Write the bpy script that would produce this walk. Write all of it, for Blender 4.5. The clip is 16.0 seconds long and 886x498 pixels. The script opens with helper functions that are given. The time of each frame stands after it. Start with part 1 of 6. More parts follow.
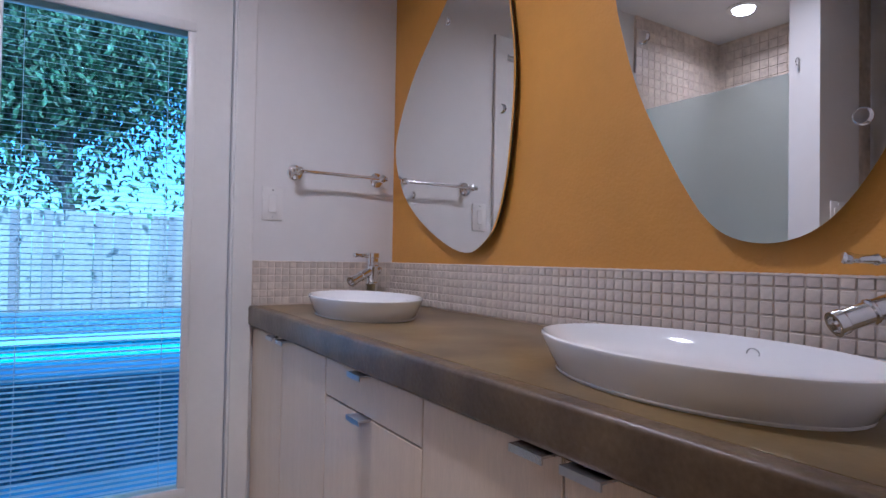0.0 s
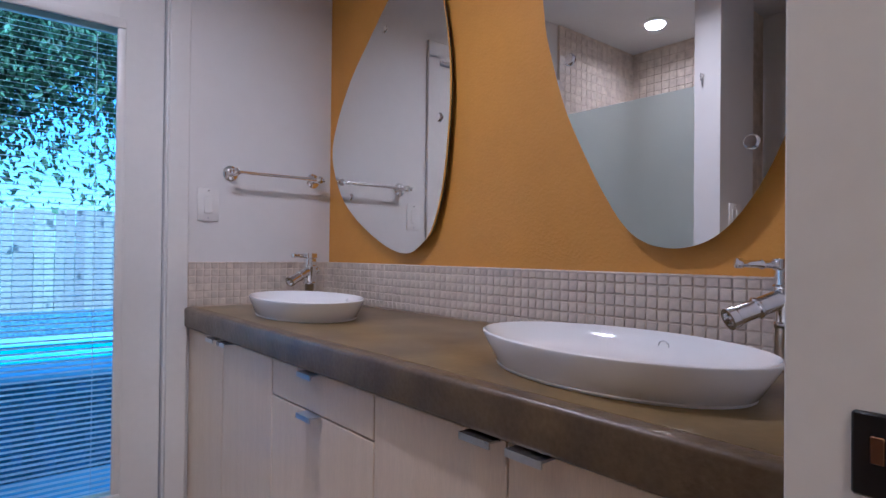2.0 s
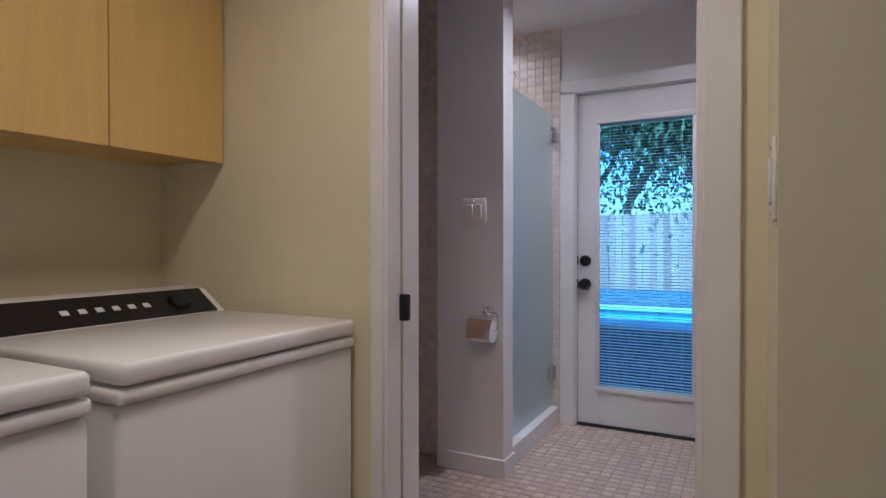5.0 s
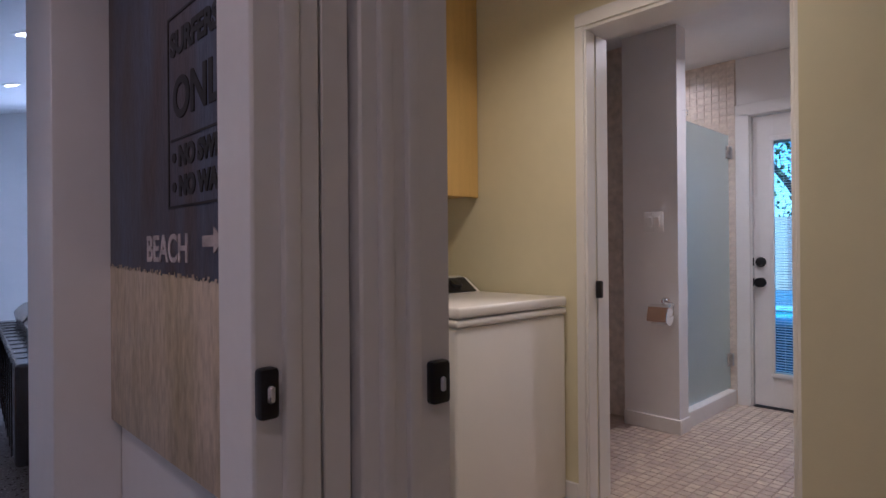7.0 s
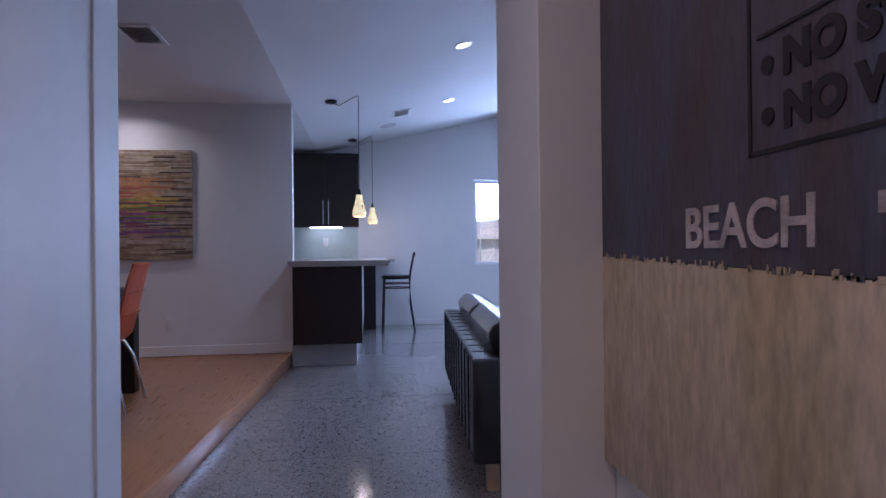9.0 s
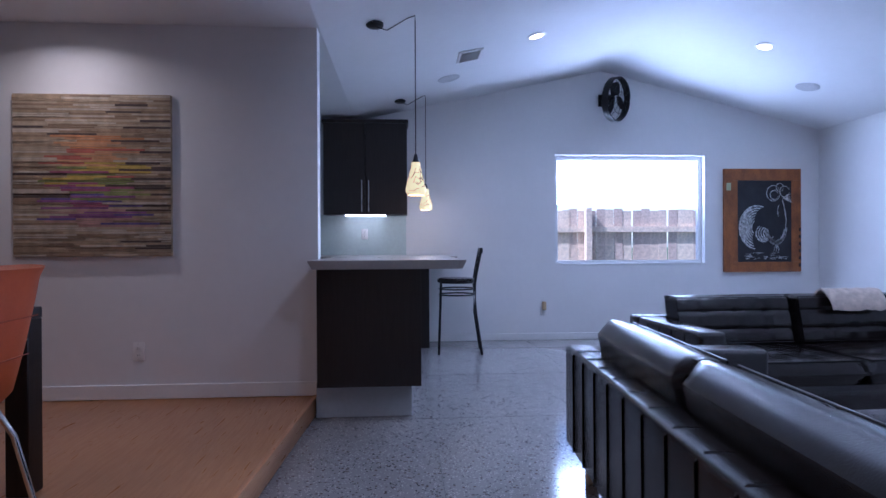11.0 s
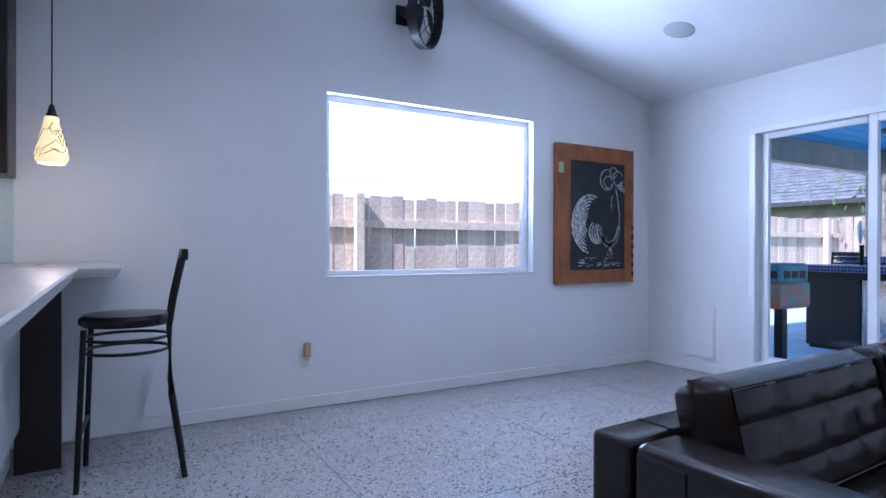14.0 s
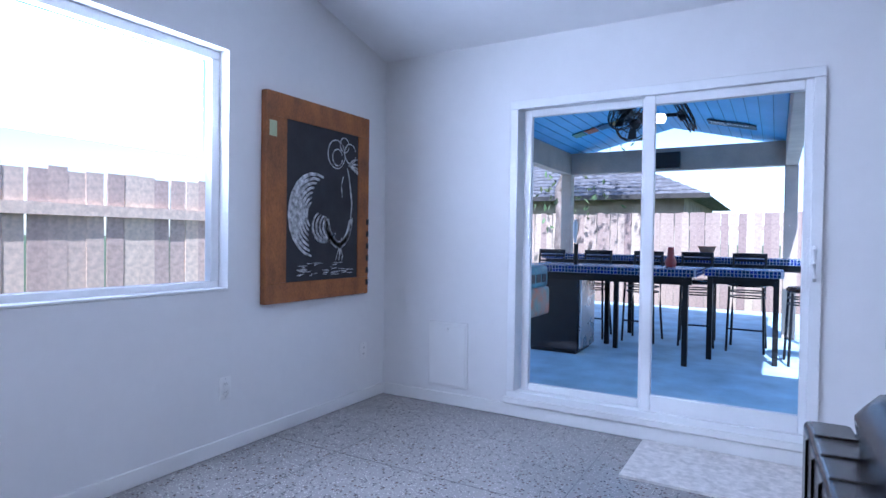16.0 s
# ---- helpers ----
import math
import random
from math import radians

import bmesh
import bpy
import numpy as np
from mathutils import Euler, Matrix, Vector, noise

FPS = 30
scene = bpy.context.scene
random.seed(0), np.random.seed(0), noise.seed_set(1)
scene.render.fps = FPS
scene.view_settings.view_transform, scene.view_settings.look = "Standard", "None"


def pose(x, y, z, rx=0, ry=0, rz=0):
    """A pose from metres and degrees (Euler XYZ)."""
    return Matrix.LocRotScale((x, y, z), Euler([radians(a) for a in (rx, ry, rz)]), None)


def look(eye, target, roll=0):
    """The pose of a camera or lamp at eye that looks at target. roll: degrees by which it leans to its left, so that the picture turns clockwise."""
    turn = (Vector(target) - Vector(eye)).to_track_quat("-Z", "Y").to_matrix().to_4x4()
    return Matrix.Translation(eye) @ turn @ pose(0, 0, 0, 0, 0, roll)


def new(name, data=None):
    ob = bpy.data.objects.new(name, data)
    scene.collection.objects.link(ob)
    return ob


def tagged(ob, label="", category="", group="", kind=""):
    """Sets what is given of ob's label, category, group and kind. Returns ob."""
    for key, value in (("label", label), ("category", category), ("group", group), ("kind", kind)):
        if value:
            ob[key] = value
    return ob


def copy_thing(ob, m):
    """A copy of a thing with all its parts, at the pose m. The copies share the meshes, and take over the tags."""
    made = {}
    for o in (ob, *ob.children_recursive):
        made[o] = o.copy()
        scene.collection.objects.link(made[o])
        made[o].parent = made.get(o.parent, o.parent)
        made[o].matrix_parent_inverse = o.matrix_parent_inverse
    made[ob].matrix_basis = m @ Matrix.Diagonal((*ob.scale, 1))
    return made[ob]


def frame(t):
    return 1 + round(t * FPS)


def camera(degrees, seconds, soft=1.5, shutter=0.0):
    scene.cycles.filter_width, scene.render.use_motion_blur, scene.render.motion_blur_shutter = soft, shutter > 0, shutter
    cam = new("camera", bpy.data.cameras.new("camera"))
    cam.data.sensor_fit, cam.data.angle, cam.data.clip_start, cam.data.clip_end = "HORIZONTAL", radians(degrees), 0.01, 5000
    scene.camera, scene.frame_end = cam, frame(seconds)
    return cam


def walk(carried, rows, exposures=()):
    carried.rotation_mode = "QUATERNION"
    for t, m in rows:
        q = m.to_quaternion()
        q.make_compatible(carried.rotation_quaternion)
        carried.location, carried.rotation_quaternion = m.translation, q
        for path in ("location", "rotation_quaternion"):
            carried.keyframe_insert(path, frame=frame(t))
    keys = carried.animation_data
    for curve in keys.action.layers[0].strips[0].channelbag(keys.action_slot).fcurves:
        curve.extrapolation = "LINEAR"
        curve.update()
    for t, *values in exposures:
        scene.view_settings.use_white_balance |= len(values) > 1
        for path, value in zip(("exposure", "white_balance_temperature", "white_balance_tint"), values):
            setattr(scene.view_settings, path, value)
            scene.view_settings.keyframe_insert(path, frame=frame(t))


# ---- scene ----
cam = camera(75.2, 16.0)
PATH = [
    (0, (0.355, -2.165, 1.061), (1.42, -0.473, 1.1), 1.0),
    (0.5, (0.337, -2.155, 1.069), (1.523, -0.544, 1.102), 0.9),
    (1, (0.322, -2.131, 1.068), (1.583, -0.578, 1.1), 0.8),
    (1.5, (0.294, -2.127, 1.073), (1.583, -0.598, 1.1), 0.8),
    (2, (0.27, -2.212, 1.085), (1.544, -0.67, 1.104), 0.6),
    (2.5, (0.299, -2.356, 1.09), (1.333, -0.645, 1.1), 0.3),
    (3, (0.352, -2.587, 1.082), (0.943, -0.677, 1.092), -0.1),
    (3.5, (0.44, -2.802, 1.093), (0.491, -0.803, 1.102), -0.1),
    (4, (0.582, -3.001, 1.102), (0.097, -1.06, 1.112), -0.1),
    (4.2, (0.644, -3.103, 1.107), (-0.013, -1.214, 1.11), 0.0),
    (6.3, (1.261, -4.101, 1.133), (0.179, -2.418, 1.123), 0.0),
    (6.5, (1.294, -4.185, 1.131), (0.141, -2.551, 1.125), -0.1),
    (6.6, (1.339, -4.243, 1.13), (0.128, -2.652, 1.123), -0.3),
    (7, (1.410, -4.359, 1.12), (-0.033, -2.974, 1.124), -0.5),
    (7.3, (1.471, -4.386, 1.118), (-0.152, -3.217, 1.128), -0.7),
    (7.5, (1.510, -4.382, 1.119), (-0.214, -3.368, 1.13), -0.7),
    (8, (1.478, -4.412, 1.102), (-0.412, -3.759, 1.118), -0.6),
    (8.5, (1.192, -4.444, 1.103), (-0.765, -4.029, 1.117), -0.5),
    (8.6, (1.134, -4.45, 1.117), (-0.829, -4.064, 1.123), -0.5),
    (9, (0.694, -4.411, 1.096), (-1.289, -4.153, 1.103), -0.6),
    (9.5, (0.212, -4.449, 1.122), (-1.783, -4.312, 1.122), -0.3),
    (9.7, (0.024, -4.459, 1.143), (-1.973, -4.35, 1.135), -0.3),
    (11.8, (-2.017, -4.617, 1.073), (-4.006, -4.405, 1.068), -0.2),
    (12, (-2.206, -4.617, 1.089), (-4.183, -4.319, 1.082), -0.1),
    (12.5, (-2.732, -4.575, 1.082), (-4.671, -4.081, 1.08), -0.1),
    (13, (-3.229, -4.494, 1.067), (-5.106, -3.805, 1.073), -0.1),
    (13.5, (-3.656, -4.331, 1.079), (-5.447, -3.441, 1.079), -0.0),
    (14, (-4.063, -4.111, 1.095), (-5.792, -3.105, 1.09), 0.2),
    (14.5, (-4.324, -3.78, 1.138), (-5.967, -2.64, 1.109), 0.4),
    (15, (-4.717, -3.496, 1.133), (-6.208, -2.163, 1.104), 0.5),
    (15.5, (-5.056, -3.301, 1.165), (-6.316, -1.748, 1.127), 0.7),
    (16, (-5.343, -3.094, 1.172), (-6.347, -1.364, 1.137), 0.8),
]
walk(cam, [(t, look(eye, target, roll)) for t, eye, target, roll in PATH],
     exposures=[(0.0, 1.16, 4450, 22), (2.0, 1.14, 4450, 22), (3.0, 0.97, 4450, 22), (4.2, 0.98, 4450, 21), (7.5, 1.0, 4700, 24), (10.5, 1.0, 4700, 26), (12.5, 1.08, 4850, 23), (16.0, 1.2, 5000, 21)])

# ---- world, sun and sky ----
world = bpy.data.worlds.new("world")
scene.world = world
world.use_nodes = True
_n = world.node_tree.nodes
_sky = _n.new("ShaderNodeTexSky")
_sky.sky_type = "NISHITA"
_sky.sun_disc = False
_sky.sun_elevation = radians(48)
_sky.sun_rotation = radians(165)
world.node_tree.links.new(_sky.outputs[0], _n["Background"].inputs[0])
_n["Background"].inputs[1].default_value = 0.15
sun_data = bpy.data.lights.new("sun", "SUN")
sun_data.energy, sun_data.angle, sun_data.color = 4.5, radians(0.6), (1.0, 0.95, 0.88)
sun = new("sun", sun_data)
sun.matrix_world = look((0, 0, 20), (-4, 15, 2))
WARM = (1.0, 0.79, 0.57)
HALL = (1.0, 0.66, 0.44)
COOL = (0.90, 0.95, 1.0)
WARMER = (1.0, 0.72, 0.40)


def spot_down(name, x, y, z, watts, colour=WARM, size=0.09, spread=140):
    d = bpy.data.lights.new(name, "AREA")
    d.shape, d.size, d.energy, d.color, d.spread = "DISK", size, watts, colour, radians(spread)
    ob = new(name, d)
    ob.matrix_world = pose(x, y, z)
    return ob


def window_light(name, m, w, h, watts, colour=(0.82, 0.91, 1.0)):
    d = bpy.data.lights.new(name, "AREA")
    d.shape, d.size, d.size_y, d.energy, d.color = "RECTANGLE", w, h, watts, colour
    ob = new(name, d)
    ob.matrix_world = m
    return ob


# Added panel outside the west window stands for white sky and its light.
window_light("sky_panel_west", look((-8.06, -1.9, 1.86), (0.0, -1.9, 1.86)), 1.72, 0.52, 22)

# ---- materials ----
MATS = {}


def mat(name, base, rough=0.5, metal=0.0, scale=8.0, var=0.06, bump=0.0, bump_scale=60.0, base2=None, fine=0.03, spec=0.5, coat=0.0, stretch=(1, 1, 1)):
    """A surface with a broad and a fine variation of colour and a fine relief."""
    if name in MATS:
        return MATS[name]
    m = bpy.data.materials.new(name)
    m.use_nodes = True
    t = m.node_tree
    N, L = t.nodes, t.links
    b = N["Principled BSDF"]
    co = N.new("ShaderNodeTexCoord")
    mp = N.new("ShaderNodeMapping")
    mp.inputs["Scale"].default_value = stretch
    L.new(co.outputs["Object"], mp.inputs[0])
    n1 = N.new("ShaderNodeTexNoise")
    n1.inputs["Scale"].default_value, n1.inputs["Detail"].default_value = scale, 4
    L.new(mp.outputs[0], n1.inputs["Vector"])
    n2 = N.new("ShaderNodeTexNoise")
    n2.inputs["Scale"].default_value, n2.inputs["Detail"].default_value = scale * 14, 3
    L.new(mp.outputs[0], n2.inputs["Vector"])
    c2 = base2 or tuple(max(0.0, c * (1 - 3 * var)) for c in base)
    c1 = base if base2 else tuple(min(1.0, c * (1 + 1.2 * var)) for c in base)
    mx = N.new("ShaderNodeMix")
    mx.data_type = "RGBA"
    mx.inputs["A"].default_value, mx.inputs["B"].default_value = (*c1, 1), (*c2, 1)
    rp = N.new("ShaderNodeMapRange")
    rp.inputs["From Min"].default_value, rp.inputs["From Max"].default_value = 0.3, 0.75
    L.new(n1.outputs["Fac"], rp.inputs["Value"])
    L.new(rp.outputs[0], mx.inputs["Factor"])
    hs = N.new("ShaderNodeHueSaturation")
    mv = N.new("ShaderNodeMapRange")
    mv.inputs["To Min"].default_value, mv.inputs["To Max"].default_value = 1 - fine * 3, 1 + fine * 3
    L.new(n2.outputs["Fac"], mv.inputs["Value"])
    L.new(mv.outputs[0], hs.inputs["Value"])
    L.new(mx.outputs["Result"], hs.inputs["Color"])
    L.new(hs.outputs[0], b.inputs["Base Color"])
    mr = N.new("ShaderNodeMapRange")
    mr.inputs["To Min"].default_value, mr.inputs["To Max"].default_value = max(0.02, rough - 0.08), min(1, rough + 0.08)
    L.new(n1.outputs["Fac"], mr.inputs["Value"])
    L.new(mr.outputs[0], b.inputs["Roughness"])
    b.inputs["Metallic"].default_value = metal
    b.inputs["Specular IOR Level"].default_value = spec
    b.inputs["Coat Weight"].default_value = coat
    b.inputs["Coat Roughness"].default_value = 0.1
    if bump:
        n3 = N.new("ShaderNodeTexNoise")
        n3.inputs["Scale"].default_value, n3.inputs["Detail"].default_value = bump_scale, 5
        L.new(mp.outputs[0], n3.inputs["Vector"])
        bp = N.new("ShaderNodeBump")
        bp.inputs["Strength"].default_value, bp.inputs["Distance"].default_value = bump, 0.004
        L.new(n3.outputs["Fac"], bp.inputs["Height"])
        L.new(bp.outputs[0], b.inputs["Normal"])
    MATS[name] = m
    return m


def piece_mat(name, base, rough=0.35, spread=0.16, hue=0.015):
    """Pieces that differ a little from one another."""
    m = mat(name, base, rough, 0, 30, 0.08, 0.15, 90)
    t = m.node_tree
    N, L = t.nodes, t.links
    b = N["Principled BSDF"]
    src = b.inputs["Base Color"].links[0].from_socket
    oi, ge = N.new("ShaderNodeObjectInfo"), N.new("ShaderNodeNewGeometry")
    ad = N.new("ShaderNodeMath")
    L.new(oi.outputs["Random"], ad.inputs[0])
    L.new(ge.outputs["Random Per Island"], ad.inputs[1])
    fr = N.new("ShaderNodeMath")
    fr.operation = "FRACT"
    L.new(ad.outputs[0], fr.inputs[0])
    hs = N.new("ShaderNodeHueSaturation")
    mv = N.new("ShaderNodeMapRange")
    mv.inputs["To Min"].default_value, mv.inputs["To Max"].default_value = 1 - spread, 1 + spread * 0.7
    L.new(fr.outputs[0], mv.inputs["Value"])
    L.new(mv.outputs[0], hs.inputs["Value"])
    mh = N.new("ShaderNodeMapRange")
    mh.inputs["To Min"].default_value, mh.inputs["To Max"].default_value = 0.5 - hue, 0.5 + hue
    L.new(fr.outputs[0], mh.inputs["Value"])
    L.new(mh.outputs[0], hs.inputs["Hue"])
    L.new(src, hs.inputs["Color"])
    L.new(hs.outputs[0], b.inputs["Base Color"])
    return m


def wood_mat(name, base, dark, rough=0.4, along="X", grain=1.0, coat=0.0):
    if name in MATS:
        return MATS[name]
    st = {"X": (0.6, 9, 9), "Y": (9, 0.6, 9), "Z": (9, 9, 0.6)}[along]
    m = mat(name, base, rough, 0, 5 * grain, 0.1, 0.12, 30 * grain, dark, 0.05, 0.5, coat, st)
    return m


def glass_mat(name, colour=(1, 1, 1), rough=0.0, ior=1.45):
    m = bpy.data.materials.new(name)
    m.use_nodes = True
    b = m.node_tree.nodes["Principled BSDF"]
    b.inputs["Base Color"].default_value = (*colour, 1)
    b.inputs["Roughness"].default_value = rough
    b.inputs["Transmission Weight"].default_value = 1
    b.inputs["IOR"].default_value = ior
    MATS[name] = m
    return m


def glow_mat(name, colour, strength):
    m = bpy.data.materials.new(name)
    m.use_nodes = True
    b = m.node_tree.nodes["Principled BSDF"]
    b.inputs["Base Color"].default_value = (*colour, 1)
    b.inputs["Emission Color"].default_value = (*colour, 1)
    b.inputs["Emission Strength"].default_value = strength
    MATS[name] = m
    return m


WHITE = mat("white_wall_paint", (0.76, 0.75, 0.74), 0.55, 0, 1.2, 0.015, 0.10, 220, fine=0.008)
CEIL = mat("white_ceiling_paint", (0.78, 0.78, 0.78), 0.75, 0, 1.0, 0.015, 0.12, 160, fine=0.008)
YELLOW = mat("ochre_wall_paint", (0.62, 0.30, 0.035), 0.5, 0, 2.0, 0.04, 0.35, 110, fine=0.015)
LAUNDRY = mat("cream_wall_paint", (0.72, 0.67, 0.45), 0.55, 0, 1.2, 0.02, 0.12, 200, fine=0.01)
TRIM = mat("white_trim_paint", (0.78, 0.77, 0.75), 0.32, 0, 3, 0.02, 0.04, 80, fine=0.01)
VINYL = mat("white_vinyl", (0.80, 0.80, 0.80), 0.35, 0, 4, 0.02, fine=0.01)
GROUT = mat("tile_grout", (0.48, 0.38, 0.30), 0.85, 0, 20, 0.08, 0.3, 200)
GROUT2 = mat("backsplash_grout", (0.72, 0.63, 0.53), 0.85, 0, 20, 0.08, 0.3, 200)
TILE_F = piece_mat("floor_tile", (0.60, 0.50, 0.40), 0.4)
TILE_B = piece_mat("backsplash_tile", (0.70, 0.62, 0.53), 0.35, 0.07, 0.008)
CONCRETE = mat("polished_concrete_top", (0.23, 0.16, 0.062), 0.32, 0, 5, 0.2, 0.08, 60, (0.12, 0.085, 0.045), 0.05)
CONC_GREY = mat("grey_concrete_top", (0.42, 0.40, 0.37), 0.3, 0, 4, 0.08, 0.06, 60, (0.34, 0.32, 0.30), 0.03)
MAPLE = wood_mat("maple_veneer", (0.70, 0.58, 0.44), (0.67, 0.55, 0.412), 0.35, "Z", 1.0, 0.2)
YCAB = wood_mat("golden_cabinet_veneer", (0.70, 0.48, 0.14), (0.64, 0.43, 0.12), 0.4, "Z", 1.0)
ESPRESSO = wood_mat("espresso_veneer", (0.018, 0.011, 0.009), (0.010, 0.006, 0.005), 0.38, "Z", 1.5, 0.1)
BROWN = wood_mat("brown_door_veneer", (0.33, 0.19, 0.10), (0.27, 0.15, 0.08), 0.4, "Z")
BAMBOO = wood_mat("bamboo_floor", (0.52, 0.24, 0.09), (0.42, 0.18, 0.065), 0.3, "X", 1.5, 0.3)
CHROME = mat("chrome", (0.85, 0.85, 0.86), 0.10, 1.0, 6, 0.02)
BRUSHED = mat("brushed_steel", (0.62, 0.62, 0.63), 0.28, 1.0, 6, 0.03)
BLACK_M = mat("black_metal", (0.012, 0.012, 0.013), 0.38, 0.3, 9, 0.1)
BLACK_P = mat("black_plastic", (0.012, 0.012, 0.014), 0.35, 0, 9, 0.1)
CERAMIC = mat("white_ceramic", (0.86, 0.86, 0.86), 0.08, 0, 3, 0.005, coat=0.5, fine=0.003)
PLASTIC = mat("white_plastic", (0.80, 0.79, 0.77), 0.35, 0, 6, 0.01, fine=0.005)
LEATHER = mat("dark_brown_leather", (0.013, 0.009, 0.008), 0.23, 0, 6, 0.15, 0.25, 180, fine=0.05, coat=0.15)
ORANGE = mat("orange_leatherette", (0.50, 0.085, 0.015), 0.42, 0, 6, 0.06, 0.15, 150)
ENAMEL = mat("white_enamel", (0.82, 0.81, 0.78), 0.22, 0, 2, 0.01, fine=0.004)
PAPER = mat("tissue_paper", (0.82, 0.81, 0.79), 0.9, 0, 20, 0.02, 0.3, 60)
# Board colour lightened to stand for strong sun on the west fence.
FENCE = piece_mat("cedar_fence_board", (0.70, 0.54, 0.42), 0.8, 0.2, 0.012)
FENCE_G = piece_mat("grey_fence_board", (0.37, 0.28, 0.22), 0.8, 0.3, 0.02)
# The blue cast of the daylight is put into this concrete's colour.
PATIO = mat("patio_concrete", (0.42, 0.60, 0.68), 0.7, 0, 3, 0.1, 0.2, 60)
LAWN = mat("lawn", (0.07, 0.11, 0.03), 0.9, 0, 14, 0.3, 0.6, 60)
PORCH = mat("sky_blue_porch_paint", (0.15, 0.46, 0.80), 0.55, 0, 2, 0.03)
BEAM = mat("beige_beam_paint", (0.46, 0.38, 0.31), 0.6, 0, 4, 0.06, 0.1, 60)
SHINGLE = mat("grey_roof_shingle", (0.16, 0.16, 0.17), 0.85, 0, 6, 0.2, 0.5, 50)
BARK = mat("grey_bark", (0.20, 0.16, 0.13), 0.9, 0, 6, 0.2, 0.9, 25)
LEAF = piece_mat("green_leaf", (0.11, 0.15, 0.06), 0.6, 0.5, 0.03)
MIRROR = mat("mirror_silver", (0.88, 0.89, 0.88), 0.02, 1.0, 2, 0.0, fine=0.0)
MIRROR.node_tree.nodes["Principled BSDF"].inputs["Roughness"].links and MIRROR.node_tree.links.remove(MIRROR.node_tree.nodes["Principled BSDF"].inputs["Roughness"].links[0])
MIRROR.node_tree.nodes["Principled BSDF"].inputs["Roughness"].default_value = 0.0
GLASS = glass_mat("clear_glass", (0.98, 1.0, 1.0), 0.0, 1.05)
# Blue of the daylight outside is put into the door panes' colour.
DAYLIGHT_GLASS = glass_mat("daylight_tinted_glass", (0.68, 0.92, 1.0), 0.0, 1.05)
# Bluish tone is reflected daylight, put into the frosted glass colour.
FROST = glass_mat("frosted_glass", (0.70, 0.85, 0.92), 0.4, 1.2)
LAMP_ON = glow_mat("lit_lamp_lens", (1.0, 0.86, 0.66), 5)


def terrazzo():
    m = mat("grey_terrazzo", (0.28, 0.262, 0.25), 0.15, 0, 0.9, 0.06, 0, fine=0.02, coat=0.25)
    t = m.node_tree
    N, L = t.nodes, t.links
    b = N["Principled BSDF"]
    src = b.inputs["Base Color"].links[0].from_socket
    co = N.new("ShaderNodeTexCoord")
    for sc, keep, tone in ((70, 0.76, (0.035, 0.032, 0.03)), (100, 0.66, (0.50, 0.47, 0.44)), (48, 0.82, (0.12, 0.09, 0.075))):
        v = N.new("ShaderNodeTexVoronoi")
        v.inputs["Scale"].default_value = sc
        L.new(co.outputs["Object"], v.inputs["Vector"])
        sep = N.new("ShaderNodeSeparateColor")
        L.new(v.outputs["Color"], sep.inputs[0])
        pick = N.new("ShaderNodeMath")
        pick.operation = "GREATER_THAN"
        pick.inputs[1].default_value = keep
        L.new(sep.outputs[0], pick.inputs[0])
        near = N.new("ShaderNodeMath")
        near.operation = "LESS_THAN"
        near.inputs[1].default_value = 0.36
        L.new(v.outputs["Distance"], near.inputs[0])
        both = N.new("ShaderNodeMath")
        both.operation = "MULTIPLY"
        L.new(pick.outputs[0], both.inputs[0])
        L.new(near.outputs[0], both.inputs[1])
        mx = N.new("ShaderNodeMix")
        mx.data_type = "RGBA"
        mx.inputs["B"].default_value = (*tone, 1)
        L.new(both.outputs[0], mx.inputs["Factor"])
        L.new(src, mx.inputs["A"])
        src = mx.outputs["Result"]
    L.new(src, b.inputs["Base Color"])
    return m


TERRAZZO = terrazzo()



def thin_vinyl():
    """Thin white slats that let part of the daylight through."""
    m = bpy.data.materials.new("thin_white_vinyl")
    m.use_nodes = True
    t = m.node_tree
    b = t.nodes["Principled BSDF"]
    b.inputs["Base Color"].default_value = (0.82, 0.83, 0.84, 1)
    b.inputs["Roughness"].default_value = 0.4
    tr = t.nodes.new("ShaderNodeBsdfTranslucent")
    tr.inputs["Color"].default_value = (0.8, 0.86, 0.9, 1)
    mx = t.nodes.new("ShaderNodeMixShader")
    mx.inputs[0].default_value = 0.5
    t.links.new(b.outputs[0], mx.inputs[1])
    t.links.new(tr.outputs[0], mx.inputs[2])
    t.links.new(mx.outputs[0], t.nodes["Material Output"].inputs["Surface"])
    return m


SLAT = thin_vinyl()

# ---- builders ----


def bm_box(bm, x0, y0, z0, x1, y1, z1, bevel=0.0, seg=1):
    r = bmesh.ops.create_cube(bm, size=1.0, matrix=Matrix.Translation(((x0 + x1) / 2, (y0 + y1) / 2, (z0 + z1) / 2)) @ Matrix.Diagonal((abs(x1 - x0), abs(y1 - y0), abs(z1 - z0), 1)))
    if bevel:
        es = list({e for v in r["verts"] for e in v.link_edges})
        bmesh.ops.bevel(bm, geom=es, offset=bevel, segments=seg, affect="EDGES", profile=0.5)
    return bm


def box(x0, y0, z0, x1, y1, z1, bevel=0.0, seg=1):
    return bm_box(bmesh.new(), x0, y0, z0, x1, y1, z1, bevel, seg)


def bm_cyl(bm, p, q, r0, r1=None, n=20, caps=True):
    p, q = Vector(p), Vector(q)
    d = q - p
    m = Matrix.Translation((p + q) / 2) @ d.to_track_quat("Z", "Y").to_matrix().to_4x4()
    bmesh.ops.create_cone(bm, cap_ends=caps, segments=n, radius1=r0, radius2=r0 if r1 is None else r1, depth=d.length, matrix=m)
    return bm


